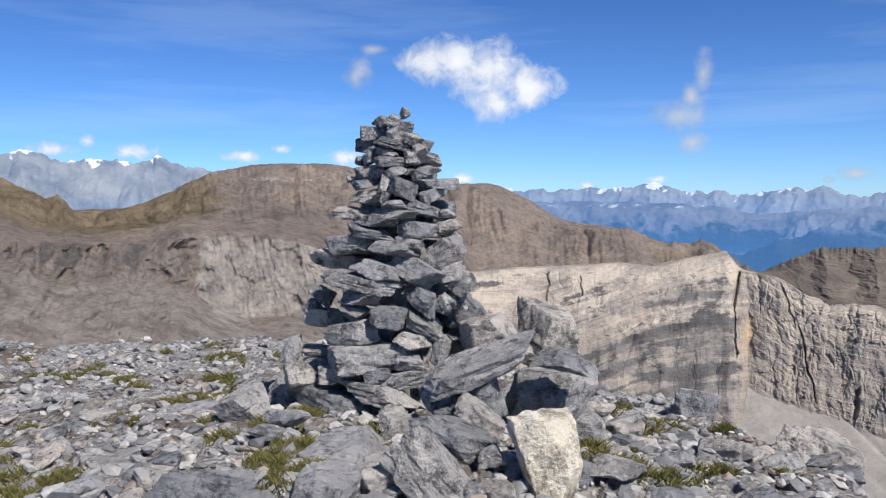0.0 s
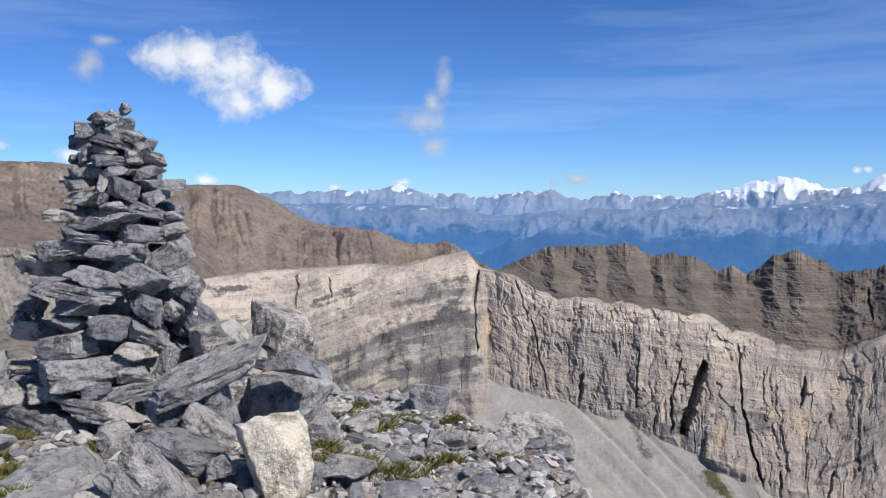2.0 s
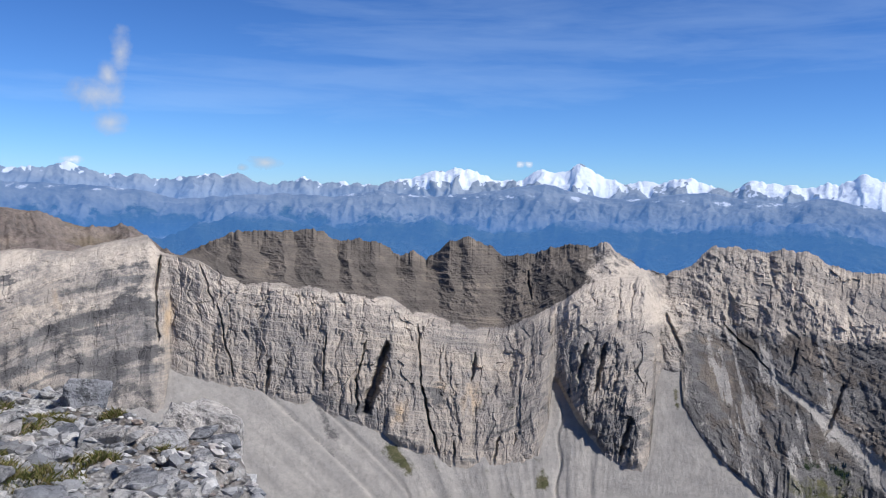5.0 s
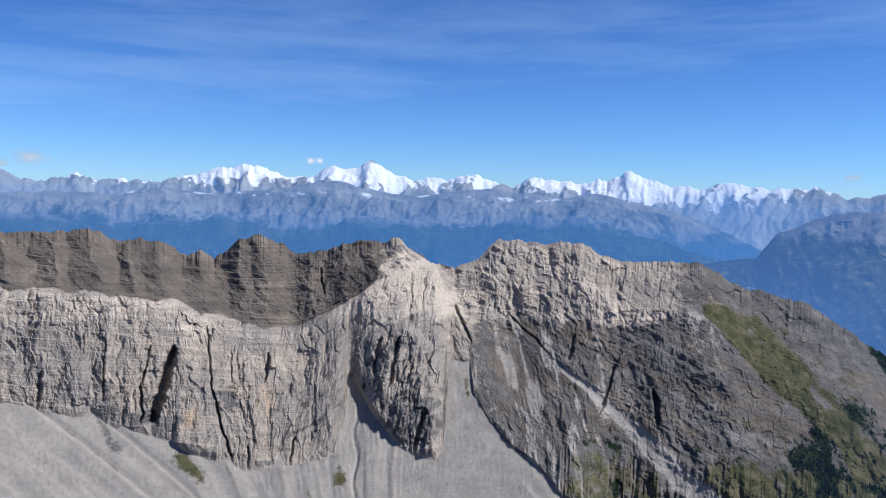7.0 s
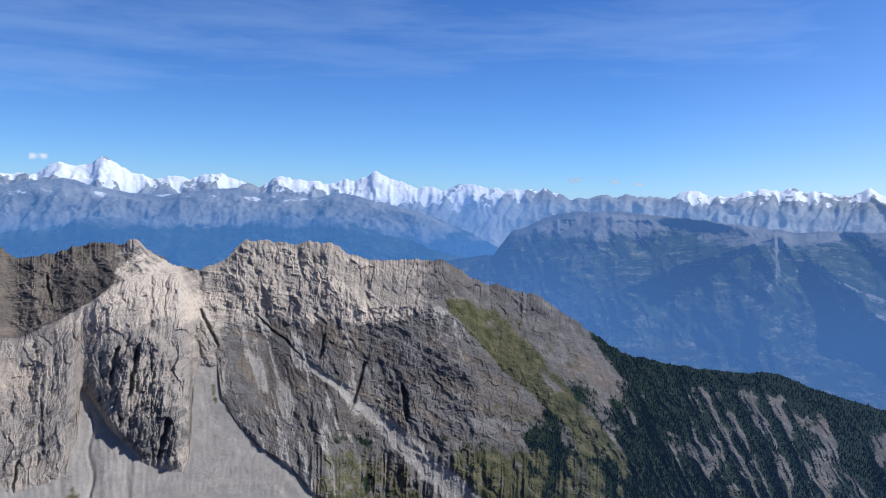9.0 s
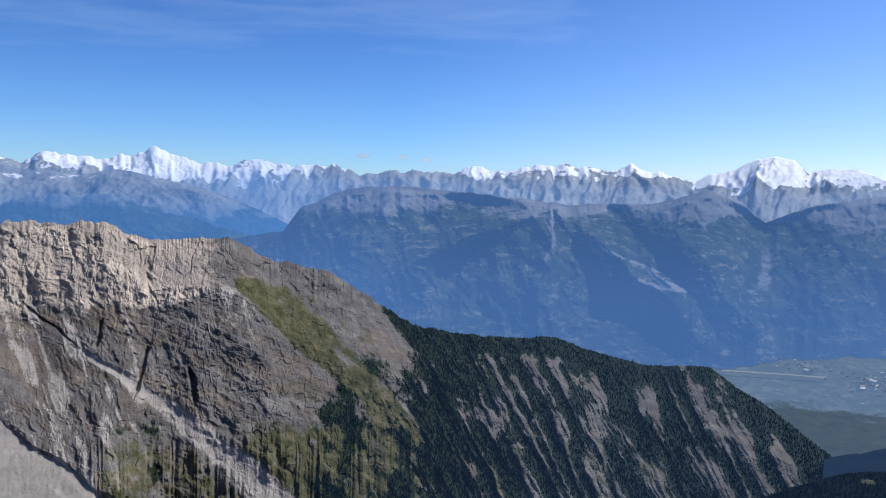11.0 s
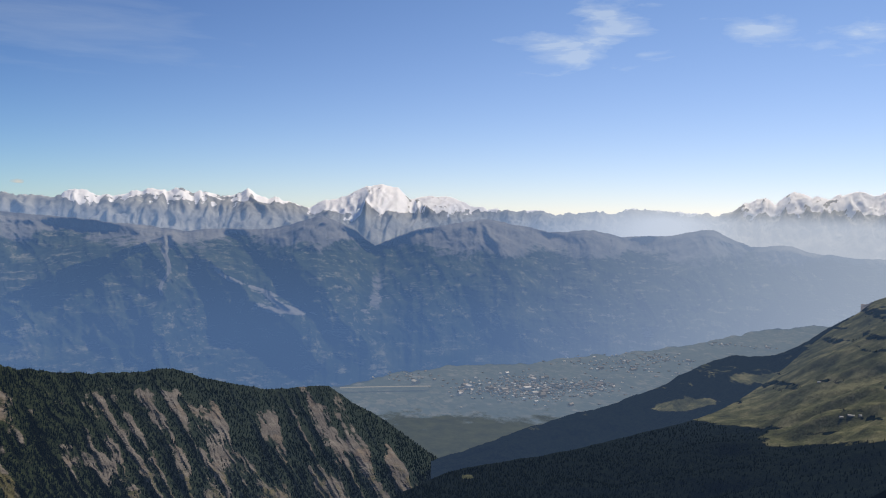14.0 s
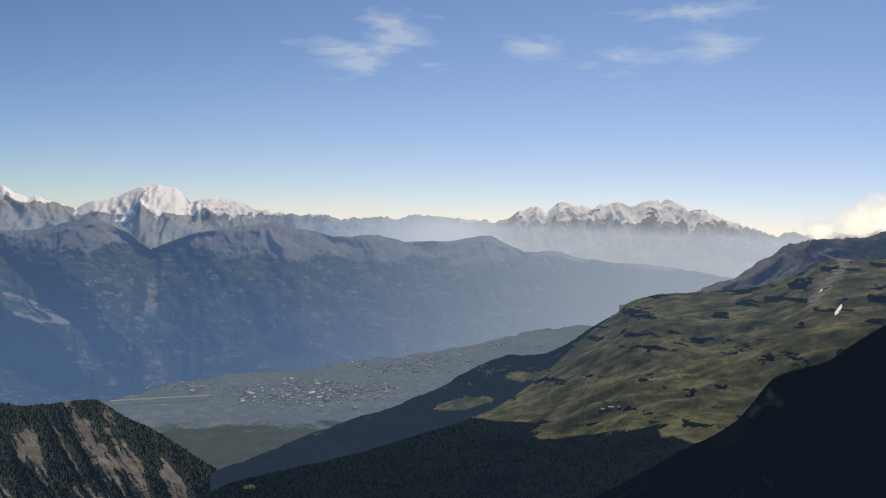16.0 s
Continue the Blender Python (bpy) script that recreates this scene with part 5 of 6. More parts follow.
# ---------------------------------------------------------------- the summit ground


def edge_at(b):
    """How far the summit's rubble reaches, by bearing, before it breaks off."""
    return curve([(-180, 9), (-60, 10), (-28, 9.5), (-12, 8.6), (4, 7.2), (10, 6.4), (16.5, 6.1), (19.5, 5.3), (22, 5.1), (25.5, 4.9),
                  (28, 4.0), (33, 2.6), (60, 2.2), (120, 2.4), (150, 5), (180, 9)], b)


def ground_at(x, y):
    """Height of the summit at a place."""
    x, y = np.asarray(x, float), np.asarray(y, float)
    r, b = np.hypot(x, y), np.degrees(np.arctan2(x, y))
    z = 0.06 + 0.30 * np.exp(-((x + 0.5) / 2.0) ** 2 - ((y - 3.9) / 1.5) ** 2)
    z = z + 0.07 * fbm(x / 1.6, y / 1.6, octaves=5, seed=111) + 0.035 * fbm(x / 0.3, y / 0.3, octaves=4, seed=112)
    flag, crevice = rubble_cells(x / 0.55 + 0.3 * fbm(x, y, octaves=3, seed=116), y / 0.45 + 0.3 * fbm(x, y, octaves=3, seed=117), 361)
    chip, _ = rubble_cells(x / 0.17, y / 0.15, 371)
    z = z + 0.035 * flag + 0.014 * chip - 0.05 * (1 - ease(crevice, 0.0, 0.10))
    over = np.maximum(r - edge_at(b) * (1 + 0.05 * fbm(x / 0.8, y / 0.8, octaves=3, seed=113)), 0)
    return z - 0.9 * over - 0.10 * np.minimum(over, 60) * fbm(x / 6, y / 6, octaves=4, seed=114)


def summit():
    b = np.linspace(0, 360, 901)[:-1]
    r = np.concatenate([[0.02], np.geomspace(0.3, 12, 300), np.geomspace(12.5, 440, 60)])[:, None]
    x, y = r * np.sin(np.radians(b)), r * np.cos(np.radians(b))
    co = np.stack([x, y, ground_at(x, y)], -1)[:, ::-1]
    ob = new("ground", grid_mesh("ground", co, None, SOIL, wrap=True))
    return tagged(ob, "stony grey summit ground strewn with limestone rubble", "ground", kind="structure")


GROUND = summit()

# ---------------------------------------------------------------- stones


def stone_mesh(seed, sides=14, fine=3, rough=0.05, name="stone", material=None):
    """An angular broken stone, one metre across in x, y and z: cut by so many planes, its faces roughened and chipped."""
    gen = np.random.default_rng(seed)
    bm = bmesh.new()
    bmesh.ops.create_icosphere(bm, subdivisions=fine, radius=1.0)
    d = np.array([v.co[:] for v in bm.verts])
    d /= np.linalg.norm(d, axis=1, keepdims=True)
    n = gen.normal(size=(sides, 3))
    cage = np.concatenate([np.eye(3), -np.eye(3)]) + gen.normal(0, 0.28, (6, 3))
    n = np.concatenate([n, cage])
    n = n / np.linalg.norm(n, axis=1, keepdims=True)
    reach = np.concatenate([gen.uniform(0.50, 0.95, sides), gen.uniform(0.60, 1.0, 6)])
    dots = d @ n.T
    r = np.where(dots > 0.05, reach / np.maximum(dots, 0.05), 9.0).min(1)
    co = d * r[:, None]
    if rough:
        q = co * 2.6 + gen.uniform(0, 90, 3)
        r = r + rough * 1.5 * fbm(q[:, 0], q[:, 1], q[:, 2], octaves=4, seed=seed, gain=0.6)
        r = r - 2.2 * rough * np.maximum(fbm(q[:, 0] * 1.7, q[:, 1] * 1.7, q[:, 2] * 1.7, octaves=2, seed=seed + 5) - 0.12, 0)
        co = d * r[:, None]
    low, high = co.min(0), co.max(0)
    co = (co - low) / (high - low) - 0.5
    for v, c in zip(bm.verts, co):
        v.co = c
    return link_bm(name, bm, material)


def slab_mesh(seed, fine=4, rough=0.05, name="stone", material=None, corner=0.2):
    """A broken limestone slab in a unit cube: two bedding faces, split sides, knocked-off corners, its edges stepped along the bedding."""
    gen = np.random.default_rng(seed)
    bm = bmesh.new()
    bmesh.ops.create_icosphere(bm, subdivisions=fine, radius=1.0)
    d = np.array([v.co[:] for v in bm.verts])
    d /= np.linalg.norm(d, axis=1, keepdims=True)
    sides = int(gen.integers(4, 7))
    turn = np.sort(gen.uniform(0, 6.283, 1) + np.arange(sides) * 6.283 / sides + gen.uniform(-0.45, 0.45, sides))
    walls = np.stack([np.cos(turn), np.sin(turn), gen.normal(0.08, 0.35, sides)], -1)
    beds = np.array([(0, 0, 1.0), (0, 0, -1.0)]) + gen.normal(0, 0.13, (2, 3))
    chips = gen.normal(size=(5, 3)) * np.array([1, 1, 1.3])
    n = np.concatenate([walls, beds, chips])
    n = n / np.linalg.norm(n, axis=1, keepdims=True)
    reach = np.concatenate([gen.uniform(0.70, 1.0, sides), gen.uniform(0.66, 0.80, 2), gen.uniform(0.98 - corner, 1.25, 5)])
    dots = d @ n.T
    r = np.where(dots > 0.05, reach / np.maximum(dots, 0.05), 9.0).min(1)
    co = d * r[:, None]
    q = co * 2.1 + gen.uniform(0, 90, 3)
    flank = 1 - np.abs(d[:, 2])
    steps = fbm(q[:, 0] * 0.5, q[:, 1] * 0.5, np.round(q[:, 2] * 2.4) * 1.3, octaves=2, seed=seed + 3)
    r = r * (1 + rough * (1.3 * fbm(q[:, 0], q[:, 1], q[:, 2], octaves=4, seed=seed, gain=0.62) + 1.4 * steps * flank
                          - 1.8 * np.maximum(fbm(q[:, 0] * 1.6, q[:, 1] * 1.6, q[:, 2] * 1.6, octaves=2, seed=seed + 5) - 0.1, 0)))
    co = d * r[:, None]
    low, high = co.min(0), co.max(0)
    co = (co - low) / (high - low) - 0.5
    for v, c in zip(bm.verts, co):
        v.co = c
    return link_bm(name, bm, material)


SHAPES = [slab_mesh(200 + i, 4, 0.07, name="stone_shape", material=PILED) for i in range(26)]


def set_stone(name, parent, shape, at, size, tilt=0.0, pitch=0.0, turn=0.0):
    """A stone: middle, sizes across, deep and high, and degrees by which it leans to its right, to the front, and turns."""
    ob = new(name, shape)
    ob.parent = parent
    ob.matrix_basis = pose(*at, pitch, tilt, turn) @ Matrix.Diagonal((*size, 1))
    return ob


CAIRN = tagged(new("cairn"), "tall tapering cairn of stacked grey limestone slabs", "cairn")
CAIRN.location = (-0.25, 5.0, 0.3)
# the stones of the sunlit front: across, deep, up, width, height, lean
COURSE_1 = [(-0.34, -0.33, 0.04, 0.51, 0.18, 15), (-0.70, -0.10, 0.04, 0.18, 0.22, 10), (-0.09, -0.42, 0.11, 0.45, 0.13, 8), (-0.53, -0.10, 0.17, 0.22, 0.14, 3), (0.02, -0.42, 0.19, 0.32, 0.12, -10),
            (-0.36, -0.30, 0.20, 0.22, 0.11, 0), (-0.12, -0.41, 0.22, 0.16, 0.11, 0), (-0.49, -0.10, 0.24, 0.18, 0.06, 0), (0.06, -0.41, 0.28, 0.17, 0.13, 10), (-0.49, -0.10, 0.29, 0.22, 0.07, 5),
            (-0.17, -0.38, 0.31, 0.45, 0.19, -3), (-0.65, -0.10, 0.31, 0.12, 0.20, 2), (0.23, -0.36, 0.34, 0.10, 0.22, 5), (0.08, -0.40, 0.41, 0.20, 0.10, 20), (-0.27, -0.33, 0.45, 0.30, 0.15, -5)]
COURSE_2 = [(0.14, -0.38, 0.48, 0.27, 0.14, 35), (-0.45, -0.10, 0.50, 0.25, 0.12, 5), (-0.06, -0.39, 0.54, 0.20, 0.14, 10), (-0.25, -0.33, 0.56, 0.17, 0.07, 5), (-0.52, -0.10, 0.57, 0.10, 0.10, 20),
            (0.25, -0.33, 0.60, 0.11, 0.12, -40), (0.26, -0.33, 0.60, 0.11, 0.11, 30), (0.14, -0.37, 0.63, 0.20, 0.14, 35), (-0.22, -0.34, 0.63, 0.27, 0.08, 0), (-0.46, -0.09, 0.64, 0.15, 0.12, 45),
            (0.35, -0.26, 0.72, 0.14, 0.16, -50), (-0.21, -0.33, 0.73, 0.44, 0.11, 12), (0.28, -0.30, 0.78, 0.15, 0.12, -10), (0.09, -0.37, 0.79, 0.30, 0.16, 25), (-0.10, -0.36, 0.79, 0.29, 0.12, 22)]
COURSE_3 = [(-0.39, -0.12, 0.85, 0.25, 0.11, 12), (0.24, -0.30, 0.88, 0.26, 0.19, -28), (-0.02, -0.35, 0.92, 0.26, 0.09, 8), (-0.29, -0.22, 0.94, 0.27, 0.14, -3), (0.06, -0.34, 0.95, 0.16, 0.07, 10),
            (-0.16, -0.29, 1.00, 0.28, 0.10, 12), (0.11, -0.32, 1.01, 0.24, 0.13, 10), (0.27, -0.24, 1.04, 0.16, 0.11, -10), (-0.13, -0.28, 1.07, 0.29, 0.07, 3), (0.26, -0.23, 1.11, 0.12, 0.06, -10),
            (-0.02, -0.30, 1.11, 0.27, 0.07, 5), (-0.28, -0.16, 1.11, 0.22, 0.09, 5), (0.13, -0.28, 1.14, 0.19, 0.10, 10), (-0.02, -0.29, 1.16, 0.14, 0.07, 0), (-0.18, -0.21, 1.20, 0.21, 0.09, 2)]
COURSE_4 = [(-0.08, -0.26, 1.20, 0.06, 0.08, 40), (0.19, -0.24, 1.22, 0.14, 0.08, -20), (0.01, -0.25, 1.26, 0.17, 0.13, 15), (0.20, -0.20, 1.28, 0.24, 0.08, -5), (-0.19, -0.16, 1.28, 0.17, 0.07, -5),
            (-0.09, -0.22, 1.28, 0.06, 0.11, 20), (-0.29, -0.06, 1.31, 0.06, 0.04, 5), (0.15, -0.19, 1.35, 0.16, 0.08, -15), (0.05, -0.21, 1.35, 0.08, 0.04, 0), (-0.18, -0.11, 1.35, 0.19, 0.10, -12),
            (-0.02, -0.21, 1.35, 0.12, 0.09, -20), (-0.05, -0.19, 1.41, 0.17, 0.08, 5), (-0.24, -0.05, 1.42, 0.06, 0.06, 10), (0.18, -0.16, 1.42, 0.12, 0.09, 20), (0.07, -0.20, 1.43, 0.09, 0.11, -10)]
COURSE_5 = [(-0.16, -0.12, 1.44, 0.12, 0.09, -30), (0.12, -0.19, 1.47, 0.09, 0.09, 40), (-0.07, -0.18, 1.47, 0.12, 0.06, 10), (0.16, -0.17, 1.50, 0.06, 0.06, 20), (-0.03, -0.18, 1.51, 0.21, 0.06, 12),
            (-0.19, -0.05, 1.51, 0.14, 0.09, 10), (0.07, -0.19, 1.54, 0.14, 0.07, 15), (-0.01, -0.17, 1.57, 0.11, 0.09, 20), (-0.15, -0.08, 1.58, 0.17, 0.08, 5), (0.04, -0.17, 1.61, 0.08, 0.06, 10),
            (-0.09, -0.12, 1.64, 0.11, 0.06, -30), (-0.03, -0.15, 1.64, 0.09, 0.07, 30), (0.03, -0.13, 1.69, 0.06, 0.05, -40)]


def cairn():
    """The front stones one by one, flat stones in courses round the sides and back, and a plain inner cone that closes
    the gaps.
    """
    rng = random.Random(7)
    for course in (COURSE_1, COURSE_2, COURSE_3, COURSE_4, COURSE_5):
        for x, y, z, w, h, lean in course:
            deep = max(0.12, min(w * rng.uniform(0.7, 1.0), 0.30)) if w < 0.3 else w * 0.62
            set_stone("stone", CAIRN, rng.choice(SHAPES), (x, y + deep * 0.22, z), (w * 1.14, deep * 1.05, h * (0.90 if z < 1.5 else 1.15)), lean, rng.uniform(-6, 10), rng.uniform(-14, 14) + 25 * x)
    halves = [(-0.15, 0.50), (0.1, 0.46), (0.45, 0.43), (0.75, 0.41), (1.0, 0.36), (1.2, 0.30), (1.35, 0.22), (1.5, 0.19), (1.65, 0.10)]
    z = -0.1
    while z < 1.6:
        half = float(curve(halves, z))
        thick = rng.uniform(0.07, 0.12) * (1.1 - 0.25 * z / 1.7)
        count = max(3, int(math.pi * half / rng.uniform(0.22, 0.30)))
        for k in range(count):
            a = radians(80 + 200 * k / max(count - 1, 1) + rng.uniform(-10, 10))
            w = rng.uniform(0.20, 0.32) * (0.5 + 0.5 * half / 0.5)
            rad = half - 0.12 + rng.uniform(-0.02, 0.02)
            set_stone("stone", CAIRN, rng.choice(SHAPES), (rad * math.sin(a) + 0.02, -rad * math.cos(a), z),
                      (w, w * rng.uniform(0.6, 0.8), thick * rng.uniform(1.0, 1.5)), rng.uniform(-14, 20), rng.uniform(-8, 8), math.degrees(a) + rng.uniform(-15, 15))
        z += thick * 0.95
    # plain cone added behind the gaps, in the stones' own material
    core = bmesh.new()
    bmesh.ops.create_cone(core, cap_ends=True, segments=14, radius1=0.24, radius2=0.03, depth=1.7)
    bmesh.ops.translate(core, verts=core.verts, vec=(0, 0.04, 0.72))
    part("rubble_core", core, PILED, CAIRN)


cairn()


def boulder(name, label, at, size, lean=0.0, pitch=0.0, turn=0.0, seed=1, sides=16, material=None, category="boulder", rough=0.04, taper=0.0, skew=0.0):
    """A larger stone of its own: middle, sizes across, deep and high."""
    ob = new(name, slab_mesh(seed, 5, 1.6 * rough, name, material or ROCK) if "slab" in name else slab_mesh(seed, 5, 1.5 * rough, name, material or ROCK, 0.36))
    for v in ob.data.vertices if taper or skew else ():
        low = 0.5 - v.co.z
        v.co.x = v.co.x * (1 - taper * low) + 0.25 * taper * low
        v.co.z -= skew * (v.co.x + 0.1) * (v.co.z + 0.5)
    ob.matrix_basis = pose(*at, pitch, lean, turn) @ Matrix.Diagonal((*size, 1))
    return tagged(ob, label, category)


SLAB, HEAP = "weathered grey limestone slab fallen beside the cairn", "rough grey limestone block in the heap by the cairn"
boulder("boulder", "bright tan limestone boulder before the cairn", (0.43, 3.55, 0.35), (0.38, 0.28, 0.48), 4, -10, 8, 937, 14, TAN, taper=0.58, skew=0.0, rough=0.04)
boulder("stone_slab", SLAB, (0.19, 4.20, 0.66), (0.66, 0.36, 0.11), -20, 8, 8, 902, 14, category="stone slab")
boulder("stone_slab", SLAB, (0.60, 4.15, 0.68), (0.37, 0.30, 0.09), 3, 8, -10, 903, 14, category="stone slab")
boulder("boulder", HEAP, (0.12, 4.95, 0.80), (0.24, 0.24, 0.24), -45, 0, 10, 904)
boulder("boulder", HEAP, (0.30, 4.68, 0.72), (0.40, 0.34, 0.28), -10, 0, 20, 905)
boulder("boulder", HEAP, (0.60, 4.92, 0.66), (0.46, 0.40, 0.42), 12, 0, -20, 906)
boulder("boulder", HEAP, (0.58, 4.50, 0.40), (0.56, 0.46, 0.34), -5, 0, 15, 907)
boulder("boulder", HEAP, (0.22, 4.22, 0.48), (0.28, 0.24, 0.22), 15, 0, 30, 908)
boulder("boulder", HEAP, (-0.02, 4.22, 0.46), (0.26, 0.24, 0.18), 25, 0, 0, 909)
boulder("boulder", HEAP, (0.16, 4.00, 0.40), (0.28, 0.24, 0.22), 25, 0, -15, 910)
boulder("stone_slab", SLAB, (0.02, 3.80, 0.40), (0.40, 0.26, 0.17), 25, 10, 5, 911, 15, category="stone slab")
boulder("boulder", HEAP, (-0.25, 4.18, 0.36), (0.20, 0.20, 0.16), -5, 0, 0, 912)
boulder("stone_slab", SLAB, (-0.05, 3.40, 0.36), (0.48, 0.34, 0.24), 46, 0, 10, 913, 14, category="stone slab")
boulder("boulder", HEAP, (0.21, 3.66, 0.34), (0.13, 0.13, 0.13), 0, 0, 0, 914)
boulder("boulder", HEAP, (0.75, 4.30, 0.26), (0.20, 0.22, 0.22), 0, 0, 40, 915)
boulder("boulder", "broad grey limestone block sunk in the rubble", (-0.45, 3.75, 0.30), (0.50, 0.42, 0.20), -5, 6, 0, 916)
boulder("boulder", HEAP, (-0.26, 3.45, 0.33), (0.26, 0.24, 0.18), 0, 0, 25, 917)
boulder("boulder", HEAP, (0.10, 3.32, 0.28), (0.12, 0.12, 0.14), 0, 0, 0, 918)
boulder("boulder", HEAP, (0.24, 3.34, 0.28), (0.14, 0.14, 0.14), 0, 0, 50, 919)
boulder("boulder", HEAP, (0.54, 3.62, 0.26), (0.24, 0.24, 0.24), 10, 0, 0, 920)
boulder("boulder", HEAP, (-0.82, 4.70, 0.48), (0.20, 0.20, 0.18), 0, 0, 0, 921)
boulder("boulder", "triangular grey limestone block left of the cairn's foot".replace(" left of", " at"), (-1.12, 4.65, 0.34), (0.30, 0.24, 0.20), -25, 0, 0, 922, 11)
boulder("boulder", "pale-topped grey limestone block sunk in the rubble", (-0.97, 3.28, 0.31), (0.46, 0.36, 0.24), 5, 8, 10, 923)
boulder("boulder", "grey limestone block at the summit's edge", (1.70, 5.55, 0.05), (0.40, 0.36, 0.34), 5, 0, 10, 924)
boulder("boulder", "grey limestone block at the summit's edge", (1.98, 4.50, 0.02), (0.66, 0.50, 0.42), 10, 0, 15, 925, 20, rough=0.06)
boulder("boulder", "grey limestone block at the summit's edge", (1.66, 4.20, 0.05), (0.42, 0.36, 0.32), 0, 0, -20, 926, 18, rough=0.06)
boulder("boulder", "small pale stone at the summit's edge", (1.23, 5.62, 0.10), (0.13, 0.12, 0.10), 0, 0, 0, 927)
boulder("boulder", "broad grey limestone block sunk in the rubble", (-1.43, 3.55, 0.28), (0.44, 0.38, 0.18), 5, 5, 0, 928)
boulder("boulder", "broad grey limestone block sunk in the rubble", (-0.45, 3.28, 0.31), (0.40, 0.32, 0.20), 0, 4, 30, 930)


def scatter():
    """Loose stones: the larger ones parts of the ground, the countless small ones joined."""
    rng = random.Random(11)
    simple = [stone_mesh(400 + i, 5 + i % 5, 3, 0.03, name="ground_stone", material=ROCK) for i in range(12)]
    n = 0
    while n < 290:
        b, r = rng.uniform(-36, 34), rng.uniform(2.7, 9.0) if rng.random() < 0.4 else rng.uniform(2.7, 6.0)
        if r > float(edge_at(b)) + 0.05:
            continue
        x, y = r * math.sin(radians(b)), r * math.cos(radians(b))
        if abs(x + 0.2) < 0.55 and y > 4.3 and y < 5.6:
            continue
        w = 0.07 + 0.20 * rng.random() ** 2.8
        z = float(ground_at(x, y))
        set_stone("stone", GROUND, rng.choice(simple), (x, y, z + 0.10 * w), (w, w * rng.uniform(0.6, 1.0), w * rng.uniform(0.28, 0.5)),
                  rng.uniform(-16, 16), rng.uniform(-16, 16), rng.uniform(0, 360))
        n += 1
    # small stones
    plain = []
    for i in range(14):
        me = stone_mesh(500 + i, 6 + i % 4, 1, 0, name="pebble")
        co = np.empty(len(me.vertices) * 3)
        me.vertices.foreach_get("co", co)
        me.calc_loop_triangles()
        tri = np.empty(len(me.loop_triangles) * 3, int)
        me.loop_triangles.foreach_get("vertices", tri)
        plain.append((co.reshape(-1, 3), tri.reshape(-1, 3)))
        bpy.data.meshes.remove(me)
    gen = np.random.default_rng(5)
    count = 15000
    b = gen.uniform(-38, 36, count)
    r = 2.5 + 7.2 * gen.random(count) ** 1.15
    keep = r < edge_at(b) + 0.15
    b, r = b[keep], r[keep]
    x, y = r * np.sin(np.radians(b)), r * np.cos(np.radians(b))
    z = ground_at(x, y)
    cos, tris, at = [], [], 0
    for i in range(len(b)):
        co, tri = plain[i % len(plain)]
        w = 0.016 + 0.085 * gen.random() ** 3.0
        m = Euler((gen.uniform(-0.4, 0.4), gen.uniform(-0.4, 0.4), gen.uniform(0, 6.28))).to_matrix()
        q = (co * np.array([w, w * gen.uniform(0.6, 1), w * gen.uniform(0.35, 0.75)])) @ np.array(m).T
        cos.append(q + np.array([x[i], y[i], z[i] + 0.12 * w]))
        tris.append(tri + at)
        at += len(co)
    me = bpy.data.meshes.new("rubble")
    me.from_pydata(np.concatenate(cos).tolist(), [], np.concatenate(tris).tolist())
    me.materials.append(RUBBLE)
    tagged(new("rubble", me), "loose grey and pale limestone chips on the ground", "rubble", kind="stuff")


scatter()


